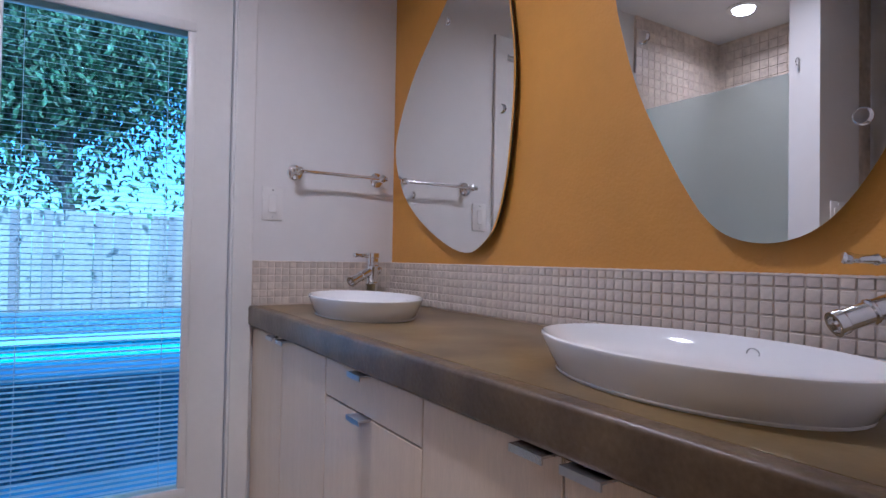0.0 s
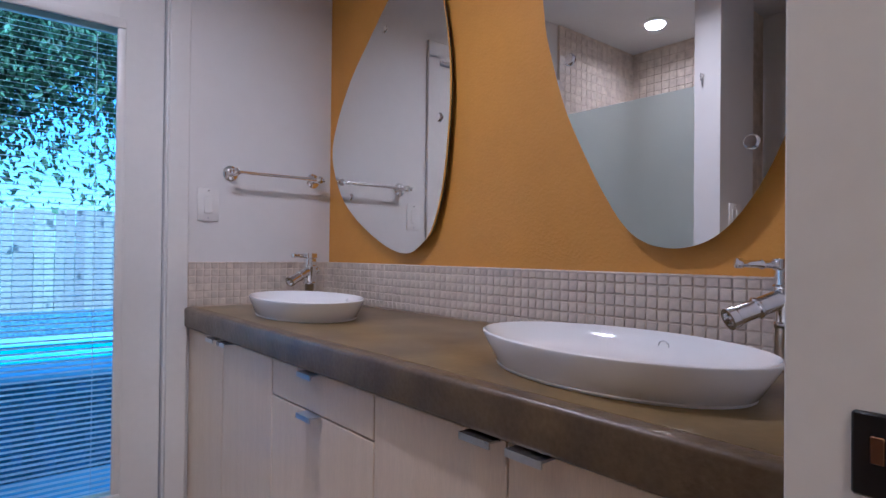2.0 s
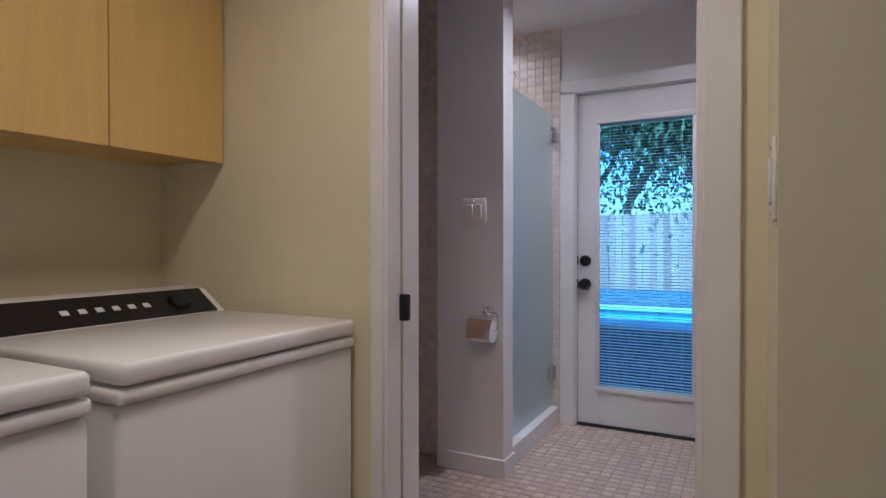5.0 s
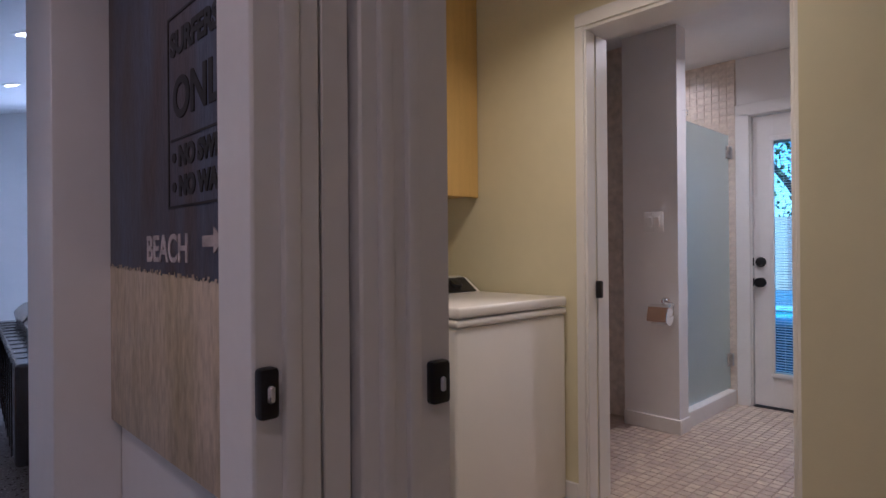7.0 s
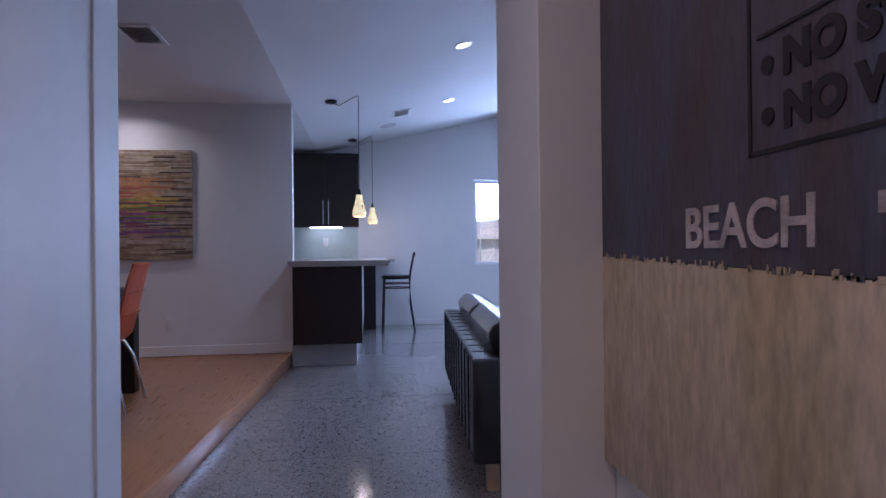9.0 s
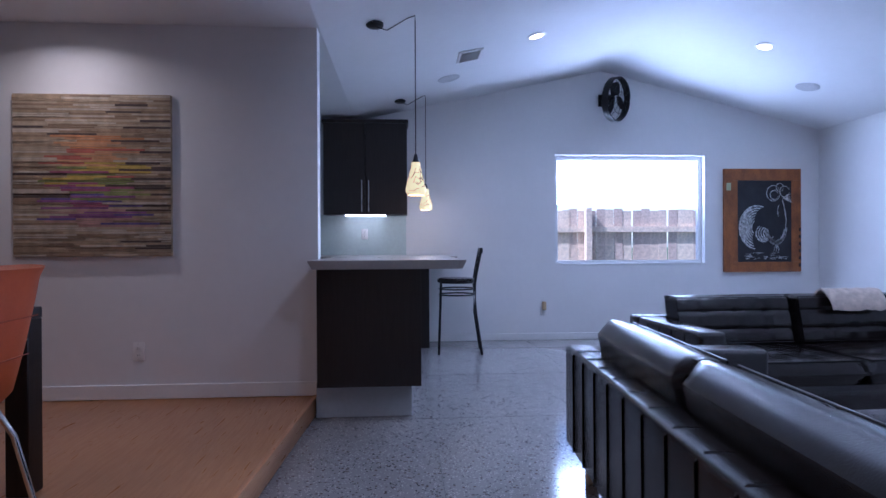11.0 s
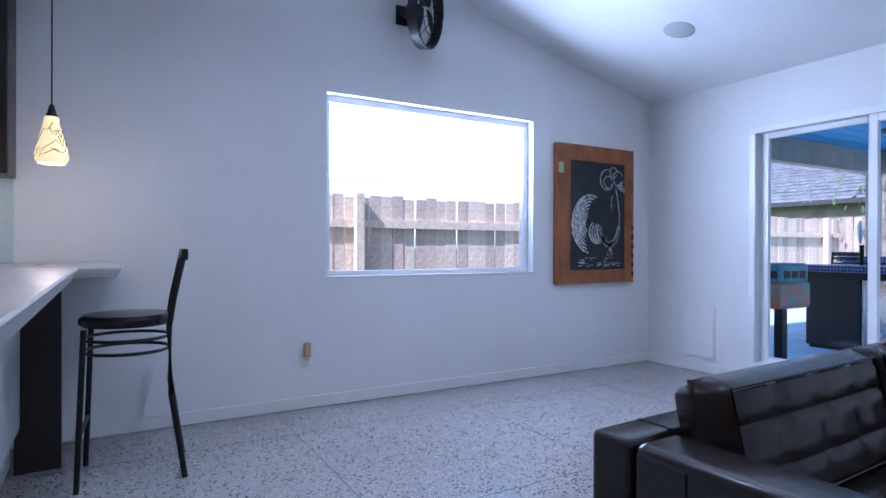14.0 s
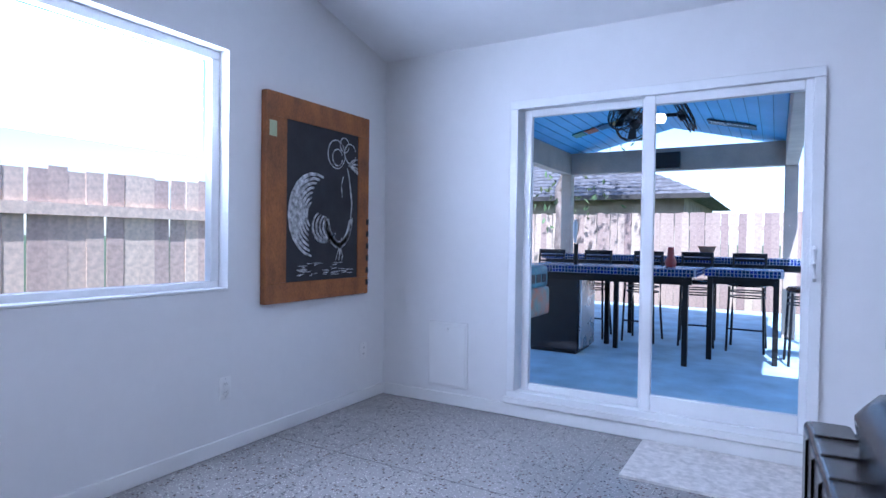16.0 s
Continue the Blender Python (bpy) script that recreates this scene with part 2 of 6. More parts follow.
def cyl(p, q, r0, r1=None, n=20):
    return bm_cyl(bmesh.new(), p, q, r0, r1, n)


def lathe(profile, n=32, centre=(0, 0, 0), sx=1.0, sy=1.0, axis="Z", ring=False):
    """A turned shape from (radius, height) pairs."""
    bm = bmesh.new()
    rings = []
    for r, z in profile:
        turn = []
        for i in range(n):
            a = 2 * math.pi * i / n
            v = Vector((r * math.cos(a) * sx, r * math.sin(a) * sy, z))
            if axis == "X":
                v = Vector((v.z, v.x, v.y))
            elif axis == "Y":
                v = Vector((v.x, v.z, v.y))
            turn.append(bm.verts.new(v + Vector(centre)))
        rings.append(turn)
    for a, b in list(zip(rings, rings[1:])) + ([(rings[-1], rings[0])] if ring else []):
        for i in range(n):
            bm.faces.new((a[i], a[(i + 1) % n], b[(i + 1) % n], b[i]))
    for loop in () if ring else (rings[0], rings[-1]):
        bm.faces.new(loop)
    bmesh.ops.recalc_face_normals(bm, faces=bm.faces)
    return bm


def tube(points, r, n=10, closed=False):
    """A round bar along a bent line."""
    bm = bmesh.new()
    pts = [Vector(p) for p in points]
    rings = []
    up = Vector((0, 0, 1))
    for i, p in enumerate(pts):
        a = pts[i - 1] if i or closed else p
        b = pts[(i + 1) % len(pts)] if i + 1 < len(pts) or closed else p
        d = (b - a).normalized()
        s = d.cross(up)
        if s.length < 1e-3:
            s = d.cross(Vector((1, 0, 0)))
        s.normalize()
        w = s.cross(d)
        rings.append([bm.verts.new(p + r * (math.cos(2 * math.pi * k / n) * s + math.sin(2 * math.pi * k / n) * w)) for k in range(n)])
    pairs = list(zip(rings, rings[1:])) + ([(rings[-1], rings[0])] if closed else [])
    for a, b in pairs:
        for k in range(n):
            bm.faces.new((a[k], a[(k + 1) % n], b[(k + 1) % n], b[k]))
    if not closed:
        bm.faces.new(rings[0]), bm.faces.new(rings[-1])
    bmesh.ops.recalc_face_normals(bm, faces=bm.faces)
    return bm


def prism(outline, axis, a, b, bevel=0.0):
    """A flat outline of (u, v) drawn out along an axis from a to b: X takes (y, z), Y takes (x, z), Z takes (x, y)."""
    bm = bmesh.new()

    def at(u, v, w):
        return {"X": (w, u, v), "Y": (u, w, v), "Z": (u, v, w)}[axis]

    lo = [bm.verts.new(at(u, v, a)) for u, v in outline]
    hi = [bm.verts.new(at(u, v, b)) for u, v in outline]
    n = len(outline)
    bm.faces.new(lo), bm.faces.new(hi)
    for i in range(n):
        bm.faces.new((lo[i], lo[(i + 1) % n], hi[(i + 1) % n], hi[i]))
    bmesh.ops.recalc_face_normals(bm, faces=bm.faces)
    if bevel:
        bmesh.ops.bevel(bm, geom=bm.edges[:], offset=bevel, segments=2, affect="EDGES", profile=0.5)
    return bm


def finish(name, bm, material, smooth=True):
    me = bpy.data.meshes.new(name)
    bm.to_mesh(me)
    bm.free()
    if material:
        me.materials.append(material)
    if smooth:
        me.shade_smooth()
        me.set_sharp_from_angle(angle=radians(38))
    return me


def part(name, bm, material, parent, label=""):
    ob = new(name, finish(name, bm, material))
    ob.parent = parent
    return tagged(ob, label)


def solid(name, bm, material, label, category, group="", kind=""):
    return tagged(new(name, finish(name, bm, material)), label, category, group, kind)


def thing(name, m, label, category, group="", kind=""):
    ob = new(name)
    ob.empty_display_size = 0.1
    ob.matrix_world = m
    return tagged(ob, label, category, group, kind)


def structure(name, bm, material, label, category="wall"):
    return solid(name, bm, material, label, category, "", "structure")


def wall_with_holes(lo, hi, z0, z1, holes):
    """Boxes of a wall that runs from lo to hi, less the holes (a0, a1, z0, z1); gives pieces as (a0, a1, z0, z1)."""
    out, a = [], lo
    for h0, h1, b0, b1 in sorted(holes):
        if h0 > a:
            out.append((a, h0, z0, z1))
        if b0 > z0:
            out.append((h0, h1, z0, b0))
        if b1 < z1:
            out.append((h0, h1, b1, z1))
        a = h1
    if hi > a:
        out.append((a, hi, z0, z1))
    return out


def wall_x(name, x0, x1, y0, y1, z0, z1, material, label, holes=()):
    """A wall between x0 and x1 thick that runs along y."""
    bm = bmesh.new()
    for a, b, c, d in wall_with_holes(y0, y1, z0, z1, holes):
        bm_box(bm, x0, a, c, x1, b, d)
    return structure(name, bm, material, label)


def wall_y(name, y0, y1, x0, x1, z0, z1, material, label, holes=()):
    bm = bmesh.new()
    for a, b, c, d in wall_with_holes(x0, x1, z0, z1, holes):
        bm_box(bm, a, y0, c, b, y1, d)
    return structure(name, bm, material, label)

# ---- the large structure ----
XW, YN, XD = -7.912, 0.448, -5.11          # west gable wall, north slider wall, dining wall
RIDGE_Y, RIDGE_Z, CREASE_Y, FLAT_Z, EAVE_Z = -2.25, 3.165, -5.13, 2.55, 2.47
structure("floor_terrazzo", box(-8.1, -9.3, -0.12, 3.0, 0.6, 0.0), TERRAZZO, "polished grey terrazzo floor with dark and pale chips", "floor")
structure("floor_dining", prism([(-5.11, -5.165), (-1.30, -5.36), (3.0, -5.36), (3.0, -9.2), (-5.11, -9.2)], "Z", 0.002, 0.115, 0.003), BAMBOO, "raised reddish bamboo plank dining floor with a nosing edge", "floor")
structure("nosing", prism([(-5.108, -5.150), (-1.30, -5.345), (-1.30, -5.372), (-5.108, -5.177)], "Z", 0.004, 0.121, 0.004), wood_mat("bamboo_nosing", (0.56, 0.28, 0.12), (0.48, 0.22, 0.09), 0.3, "X", 1.5, 0.3), "reddish wooden nosing along the floor's step", "trim")
structure("floor_tile_bed", box(-1.0, -3.73, 0.0, 1.50, 0.06, 0.004), GROUT, "grout bed of the tiled bathroom and laundry floor", "floor")

# west gable wall with its window and the kitchen window
W_WIN = (-2.805, -0.985, 0.876, 2.172)
K_WIN = (-6.55, -5.58, 1.31, 2.06)
wall_x("wall_west", XW - 0.16, XW, -9.2, 0.62, -0.1, 2.44, WHITE, "white painted gable wall with a wide window", [W_WIN, K_WIN])
structure("wall_gable", prism([(-9.2, 2.44), (-9.2, 2.7), (CREASE_Y, 2.7), (RIDGE_Y, RIDGE_Z + 0.1), (0.62, 2.55), (0.62, 2.44)], "X", XW - 0.16, XW), WHITE, "white painted gable above the window")
S_DOOR = (-6.885, -5.14, 0.115, 2.085)
wall_y("wall_north", YN, YN + 0.15, XW - 0.16, -0.98, -0.1, 2.75, WHITE, "white painted wall with a sliding glass door", [S_DOOR])
wall_x("wall_dining", XD - 0.12, XD, -9.2, -5.147, 0.0, 2.62, WHITE, "white painted dining wall that ends at the kitchen bar")
wall_x("wall_living_east", -1.14, -1.0, -3.72, YN + 0.15, 0.0, 3.3, WHITE, "white painted wall at the end of the living room")
wall_y("wall_hall", -3.84, -3.74, -1.0, 0.54, 0.0, 2.62, WHITE, "mauve-white painted hallway wall")
structure("wall_pier", box(-1.01, -4.02, 0.0, -0.59, -3.84, 2.62, 0.003), WHITE, "white painted pier at the end of the hallway wall")
wall_y("wall_hall_south", -5.44, -5.32, -1.35, 3.0, 0.0, 2.62, WHITE, "white painted hallway wall")
structure("wall_end_south", box(-1.54, -5.45, 0.0, -1.35, -5.31, 2.62, 0.003), WHITE, "white painted end of the hallway wall")
wall_x("wall_hall_end", 2.9, 3.02, -9.3, -1.9, 0.0, 2.62, WHITE, "white painted wall at the end of the hallway")
wall_y("wall_dining_south", -9.32, -9.2, -8.1, 3.0, 0.0, 2.62, WHITE, "white painted wall behind the dining table")
wall_y("wall_header", -3.95, -3.74, 0.54, 2.9, 2.08, 2.62, LAUNDRY, "cream painted header above the laundry opening")
# laundry
wall_x("wall_laundry_west", -1.03, -0.90, -3.74, -2.18, 0.0, 2.62, LAUNDRY, "cream painted laundry wall behind the machines")
structure("wall_laundry_east", box(0.965, -2.62, 0.0, 2.9, -2.19, 2.5), LAUNDRY, "cream painted wall stub beside the bathroom door")
wall_y("wall_partition", -2.19, -2.11, -0.98, 2.9, 0.0, 2.62, LAUNDRY, "cream painted partition with the bathroom doorway", [(0.045, 0.846, -0.1, 2.08)])
wall_y("wall_bath_south", -2.11, -2.014, -1.3, 1.6, 0.0, 2.62, WHITE, "white painted partition on the bathroom's side", [(0.032, 0.846, -0.1, 2.08)])
# bathroom
wall_y("wall_bath_north", 0.0, 0.15, -1.2, 1.62, -0.1, 2.62, WHITE, "white painted outer wall with a glazed door", [(-0.015, 0.825, -0.1, 2.055)])
wall_x("wall_bath_east", 1.465, 1.60, -2.035, 0.0, 0.0, 2.62, YELLOW, "textured ochre yellow bathroom wall")
structure("wall_toilet_stub", box(-0.45, -0.97, 0.0, -0.095, -0.845, 2.46), WHITE, "white painted stub wall beside the shower")
wall_x("wall_bath_west", -1.0, -0.9, -2.035, 0.0, 0.0, 2.62, WHITE, "white painted wall at the back of the toilet nook")
structure("ceiling_bath", box(-1.0, -2.11, 2.46, 1.6, 0.15, 2.52), CEIL, "white painted bathroom ceiling", "ceiling")
structure("ceiling_hall", box(-1.2, -5.40, 2.50, 3.0, -2.11, 2.56), CEIL, "white painted hallway and laundry ceiling", "ceiling")
structure("ceiling_flat", box(-8.05, -9.3, FLAT_Z, 3.0, CREASE_Y, FLAT_Z + 0.06), CEIL, "flat white ceiling over the dining room and kitchen", "ceiling")
structure("ceiling_vault", prism([(CREASE_Y, FLAT_Z), (RIDGE_Y, RIDGE_Z), (YN + 0.1, EAVE_Z), (YN + 0.1, EAVE_Z + 0.08), (RIDGE_Y, RIDGE_Z + 0.08), (CREASE_Y, FLAT_Z + 0.08)], "X", -8.05, -1.02), CEIL, "white vaulted living room ceiling", "ceiling")
structure("wall_gable_east", prism([(-5.3, 2.5), (CREASE_Y, 2.6), (RIDGE_Y, RIDGE_Z + 0.06), (YN + 0.1, EAVE_Z + 0.06), (YN + 0.1, 2.4), (-5.3, 2.4)], "X", -1.02, -1.0), WHITE, "white painted gable above the hallway")

# baseboards


def baseboard(name, x0, y0, x1, y1, z=0.0, h=0.085):
    return structure(name, box(x0, y0, z, x1, y1, z + h, 0.004), TRIM, "white painted baseboard", "baseboard")


baseboard("baseboard_west", XW, -4.4, XW + 0.014, YN, 0.0, 0.08)
baseboard("baseboard_north", XW + 0.014, YN - 0.014, -1.14, YN, 0.0, 0.085)
baseboard("baseboard_dining", XD, -9.1, XD + 0.014, -5.147, 0.116, 0.095)
baseboard("baseboard_hall", -0.59, -3.854, 0.52, -3.84, 0.0, 0.1)
baseboard("baseboard_pier", -1.024, -4.034, -0.576, -4.02, 0.0, 0.1)
baseboard("baseboard_pier_side", -0.59, -4.02, -0.576, -3.854, 0.0, 0.1)
baseboard("baseboard_pier_end", -1.024, -4.02, -1.01, -3.74, 0.0, 0.1)
baseboard("baseboard_stub", -0.45, -0.984, -0.081, -0.97, 0.004, 0.09)
baseboard("baseboard_stub_end", -0.095, -0.97, -0.081, -0.845, 0.004, 0.09)
baseboard("baseboard_laundry", -0.1, -2.204, 0.002, -2.19, 0.004, 0.09)

# west window
def frame_parts(parent, axis, at, a0, a1, z0, z1, w, d, material, name="window_frame"):
    """Four bars of a frame in a wall; axis is the wall's normal."""
    for p in ((a0, a1, z0, z0 + w), (a0, a1, z1 - w, z1), (a0, a0 + w, z0 + w, z1 - w), (a1 - w, a1, z0 + w, z1 - w)):
        b = box(at, p[0], p[2], at + d, p[1], p[3], 0.004) if axis == "X" else box(p[0], at, p[2], p[1], at + d, p[3], 0.004)
        part(name, b, material, parent)


def pane(parent, axis, at, a0, a1, z0, z1, name="pane", material=None):
    b = box(at, a0, z0, at + 0.004, a1, z1) if axis == "X" else box(a0, at, z0, a1, at + 0.004, z1)
    ob = part(name, b, material or GLASS, parent)
    ob.visible_shadow = False
    return ob


win = thing("window_1", pose(XW, -1.9, 0.876), "wide white vinyl picture window in a plastered reveal", "window", "", "structure")
win.matrix_world = Matrix()
frame_parts(win, "X", XW - 0.13, -2.805, -0.985, 0.876, 2.172, 0.05, 0.055, VINYL)
pane(win, "X", XW - 0.105, -2.755, -1.035, 0.926, 2.122)
part("window_sill", box(XW - 0.07, -2.803, 0.878, XW + 0.002, -0.987, 0.892, 0.003), TRIM, win)
kwin = thing("window_2", Matrix(), "small white kitchen window beside the dark wall cabinet", "window", "", "structure")
frame_parts(kwin, "X", XW - 0.13, -6.55, -5.58, 1.31, 2.06, 0.04, 0.055, VINYL)
pane(kwin, "X", XW - 0.105, -6.51, -5.62, 1.35, 2.02)

# sliding glass door
sl = thing("sliding_door", Matrix(), "white sliding glass door to the patio", "door", "", "structure")
x0, x1, z0, z1 = S_DOOR
frame_parts(sl, "Y", YN - 0.02, x0, x1, z0, z1, 0.055, 0.15, VINYL, "door_frame")
pl = part("sliding_panel", box(-6.813, YN + 0.05, z0 + 0.055, -6.758, YN + 0.085, z1 - 0.055, 0.004), VINYL, sl)
for nm, bx in (("stile", (-6.055, z0 + 0.055, -6.0, z1 - 0.055)), ("top_rail", (-6.758, z1 - 0.1, -6.055, z1 - 0.055)), ("bottom_rail", (-6.758, z0 + 0.055, -6.055, z0 + 0.105))):
    part(nm, box(bx[0], YN + 0.05, bx[1], bx[2], YN + 0.085, bx[3], 0.004), VINYL, sl)
pane(sl, "Y", YN + 0.066, -6.758, -6.055, z0 + 0.105, z1 - 0.1)
for nm, bx in (("fixed_stile", (-6.035, z0 + 0.055, -5.975, z1 - 0.055)), ("fixed_stile", (-5.23, z0 + 0.055, -5.165, z1 - 0.055)), ("fixed_top_rail", (-5.975, z1 - 0.11, -5.23, z1 - 0.055)), ("fixed_bottom_rail", (-5.975, z0 + 0.055, -5.23, z0 + 0.15))):
    part(nm, box(bx[0], YN + 0.004, bx[1], bx[2], YN + 0.045, bx[3], 0.004), VINYL, sl)
pane(sl, "Y", YN + 0.022, -5.975, -5.23, z0 + 0.15, z1 - 0.11)
hd = part("door_pull", tube([(-5.175, YN - 0.005, 0.98), (-5.175, YN - 0.05, 1.0), (-5.18, YN - 0.055, 1.07), (-5.175, YN - 0.05, 1.14), (-5.175, YN - 0.005, 1.16)], 0.011), VINYL, sl, "curved white door pull")
part("pull_plate", box(-5.21, YN - 0.008, 0.94, -5.14, YN + 0.004, 1.20, 0.006, 2), VINYL, sl)
part("threshold", box(x0 - 0.02, YN - 0.03, 0.086, x1 + 0.02, YN + 0.02, 0.13, 0.004), TRIM, sl)

# glazed bathroom door with its casing
cas = thing("door_casing", Matrix(), "white painted casing round the glazed bathroom door", "casing", "", "structure")
for b in ((-0.10, -0.018, 0.004, -0.008, 0.0, 2.06), (0.815, -0.018, 0.004, 0.886, 0.0, 2.06), (-0.10, -0.018, 2.045, 0.886, 0.0, 2.13)):
    part("casing_board", box(*b, 0.003), TRIM, cas)
for b in ((-0.015, 0.0, 0.0, 0.0, 0.15, 2.04), (0.81, 0.0, 0.0, 0.825, 0.15, 2.04), (-0.015, 0.0, 2.04, 0.825, 0.15, 2.055)):
    part("jamb", box(*b, 0.001), TRIM, cas)
part("sill_plate", box(0.0, -0.005, 0.0, 0.81, 0.15, 0.014, 0.003), BLACK_M, cas, "dark metal threshold")
bd = thing("door_1", Matrix(), "white glazed back door with a blind between its panes", "door", "", "structure")
for nm, b in (("stile", (0.004, 0.02, 0.128, 2.034)), ("stile", (0.664, 0.02, 0.806, 2.034)), ("top_rail", (0.128, 1.86, 0.664, 2.034)), ("bottom_rail", (0.128, 0.02, 0.664, 0.245))):
    part(nm, box(b[0], 0.022, b[1], b[2], 0.062, b[3], 0.001), TRIM, bd)
for nm, b in (("glazing_bead", (0.112, 1.85, 0.682, 1.885)), ("glazing_bead", (0.112, 0.222, 0.682, 0.255)), ("glazing_bead", (0.112, 0.255, 0.138, 1.85)), ("glazing_bead", (0.655, 0.255, 0.682, 1.85))):
    part(nm, box(b[0], 0.008, b[1], b[2], 0.022, b[3], 0.005, 2), TRIM, bd)
pane(bd, "Y", 0.030, 0.128, 0.664, 0.245, 1.86, material=DAYLIGHT_GLASS)
pane(bd, "Y", 0.056, 0.128, 0.664, 0.245, 1.86, material=DAYLIGHT_GLASS)
for z in (1.018, 0.876):
    kn = part("door_knob" if z < 0.9 else "deadbolt", lathe([(0.034, 0.0), (0.034, 0.008), (0.014, 0.012), (0.014, 0.03), (0.030, 0.036), (0.033, 0.046), (0.028, 0.056), (0.0, 0.058)] if z < 0.9 else [(0.034, 0.0), (0.034, 0.012), (0.028, 0.022), (0.0, 0.026)], 28, (0, 0, 0), axis="Y"), BLACK_M, bd, "dark bronze door knob" if z < 0.9 else "dark bronze deadbolt")
    kn.matrix_local = pose(0.050, 0.022, z, 180, 0, 0)
    part("latch_plate", box(-0.004, 0.010, z - 0.028, 0.006, 0.024, z + 0.028, 0.002), BLACK_M, bd)
for z in (1.80, 1.02, 0.22):
    hg = part("hinge", cyl((0.822, 0.008, z - 0.05), (0.822, 0.008, z + 0.05), 0.008, n=12), TRIM, bd)
    for dz in (-0.03, 0.0, 0.03):
        part("hinge_knuckle", cyl((0.822, 0.008, z + dz - 0.012), (0.822, 0.008, z + dz + 0.012), 0.0095, n=12), TRIM, hg)
# blind between the panes
blind = thing("door_blind", Matrix(), "white slatted blind between the panes of the door, slats half open", "blind")
part("head_rail", box(0.130, 0.036, 1.835, 0.660, 0.054, 1.858, 0.002), VINYL, blind)
part("bottom_bar", box(0.132, 0.038, 0.25, 0.660, 0.052, 0.262, 0.002), VINYL, blind)
slat = None
for i in range(87):
    z = 0.272 + i * 0.0179
    if slat is None:
        slat = part("slat", box(-0.264, -0.0072, -0.0004, 0.264, 0.0072, 0.0004), SLAT, blind)
        one = slat
    else:
        one = new("slat", slat.data)
        one.parent = blind
    one.matrix_local = pose(0.396, 0.045, z, 13 + (i * 7 % 5) - 2, 0, 0)
for x in (0.19, 0.60):
    part("ladder_cord", cyl((x, 0.045, 0.26), (x, 0.045, 1.84), 0.0012, n=6), VINYL, blind)

# pocket door frames
pk = thing("door_2", Matrix(), "white jambs of a pocket doorway with a dark strike plate", "doorway", "", "structure")
for b in ((0.003, -2.205, 0.0, 0.045, -2.188, 2.08), (0.846, -2.205, 0.0, 0.918, -2.188, 2.08), (0.003, -2.205, 2.08, 0.918, -2.188, 2.14)):
    part("casing_board", box(*b, 0.003), TRIM, pk)
for b in ((0.043, -2.195, 0.0, 0.056, -2.13, 2.065), (0.028, -2.10, 0.0, 0.047, -2.010, 2.065), (0.832, -2.193, 0.0, 0.848, -2.010, 2.065), (0.043, -2.195, 2.065, 0.848, -2.02, 2.082)):
    part("jamb", box(*b, 0.002), TRIM, pk)
part("strike_plate", box(0.052, -2.135, 0.905, 0.08, -2.112, 0.98, 0.003), BLACK_M, pk, "black metal strike plate")
pp = part("pull_plate", box(0.827, -2.098, 0.894, 0.8345, -2.062, 0.962, 0.002), BLACK_M, pk, "black metal flush pull plate")
part("pull_insert", box(0.8255, -2.085, 0.922, 0.829, -2.075, 0.944, 0.001), mat("bronze", (0.16, 0.08, 0.04), 0.4, 0.8), pp)
pk2 = thing("door_3", Matrix.Translation((-0.08, 0, 0)), "thick white jamb of the laundry pocket doorway with black flush pulls", "doorway", "", "structure")
part("jamb", box(0.74, -4.05, 0.0, 0.84, -3.955, 2.10, 0.004), TRIM, pk2)
part("pocket_door", box(0.74, -3.945, 0.012, 0.828, -3.902, 2.08, 0.002), TRIM, pk2, "white pocket door slid into the wall")
part("jamb", box(0.60, -3.892, 0.0, 0.84, -3.72, 2.10, 0.004), TRIM, pk2)
for y in (-4.0, -3.85, -3.80):
    part("door_stop", box(0.835, y - 0.012, 0.0, 0.85, y + 0.012, 2.08, 0.005, 2), TRIM, pk2)
for y0, y1, z0, z1 in ((-4.049, -4.023, 0.920, 0.982), (-3.773, -3.737, 0.886, 0.952)):
    pl = part("flush_pull", box(0.838, y0, z0, 0.858, y1, z1, 0.006, 2), BLACK_M, pk2, "black metal flush pull")
    part("thumb_turn", box(0.855, (y0 + y1) / 2 - 0.005, z0 + 0.02, 0.863, (y0 + y1) / 2 + 0.005, z0 + 0.042, 0.003), BRUSHED, pl)
part("casing_board", box(0.60, -3.73, 0.0, 0.70, -3.712, 2.15, 0.003), TRIM, pk2)

# ---- bathroom things ----
# vanity
van = thing("vanity_cabinet", Matrix(), "pale maple vanity cabinet with drawers and slim edge pulls", "cabinet")
part("body", box(0.916, -2.0, 0.10, 1.40, -0.004, 0.808), MAPLE, van)
part("toe_kick", box(0.96, -2.0, 0.006, 1.40, -0.004, 0.10), MAPLE, van)


def front(parent, y0, y1, z0, z1, name, pull=None):
    f = part(name, box(0.896, y0 + 0.002, z0 + 0.002, 0.915, y1 - 0.002, z1 - 0.002, 0.0015), MAPLE, parent)
    if pull:
        part("edge_pull", prism([(0.8965, z1 - 0.003), (0.8965, z1 + 0.0005), (0.866, z1 + 0.0005), (0.866, z1 - 0.011), (0.869, z1 - 0.011), (0.869, z1 - 0.003)], "Y", pull - 0.034, pull + 0.034), BRUSHED, f, "slim steel edge pull")


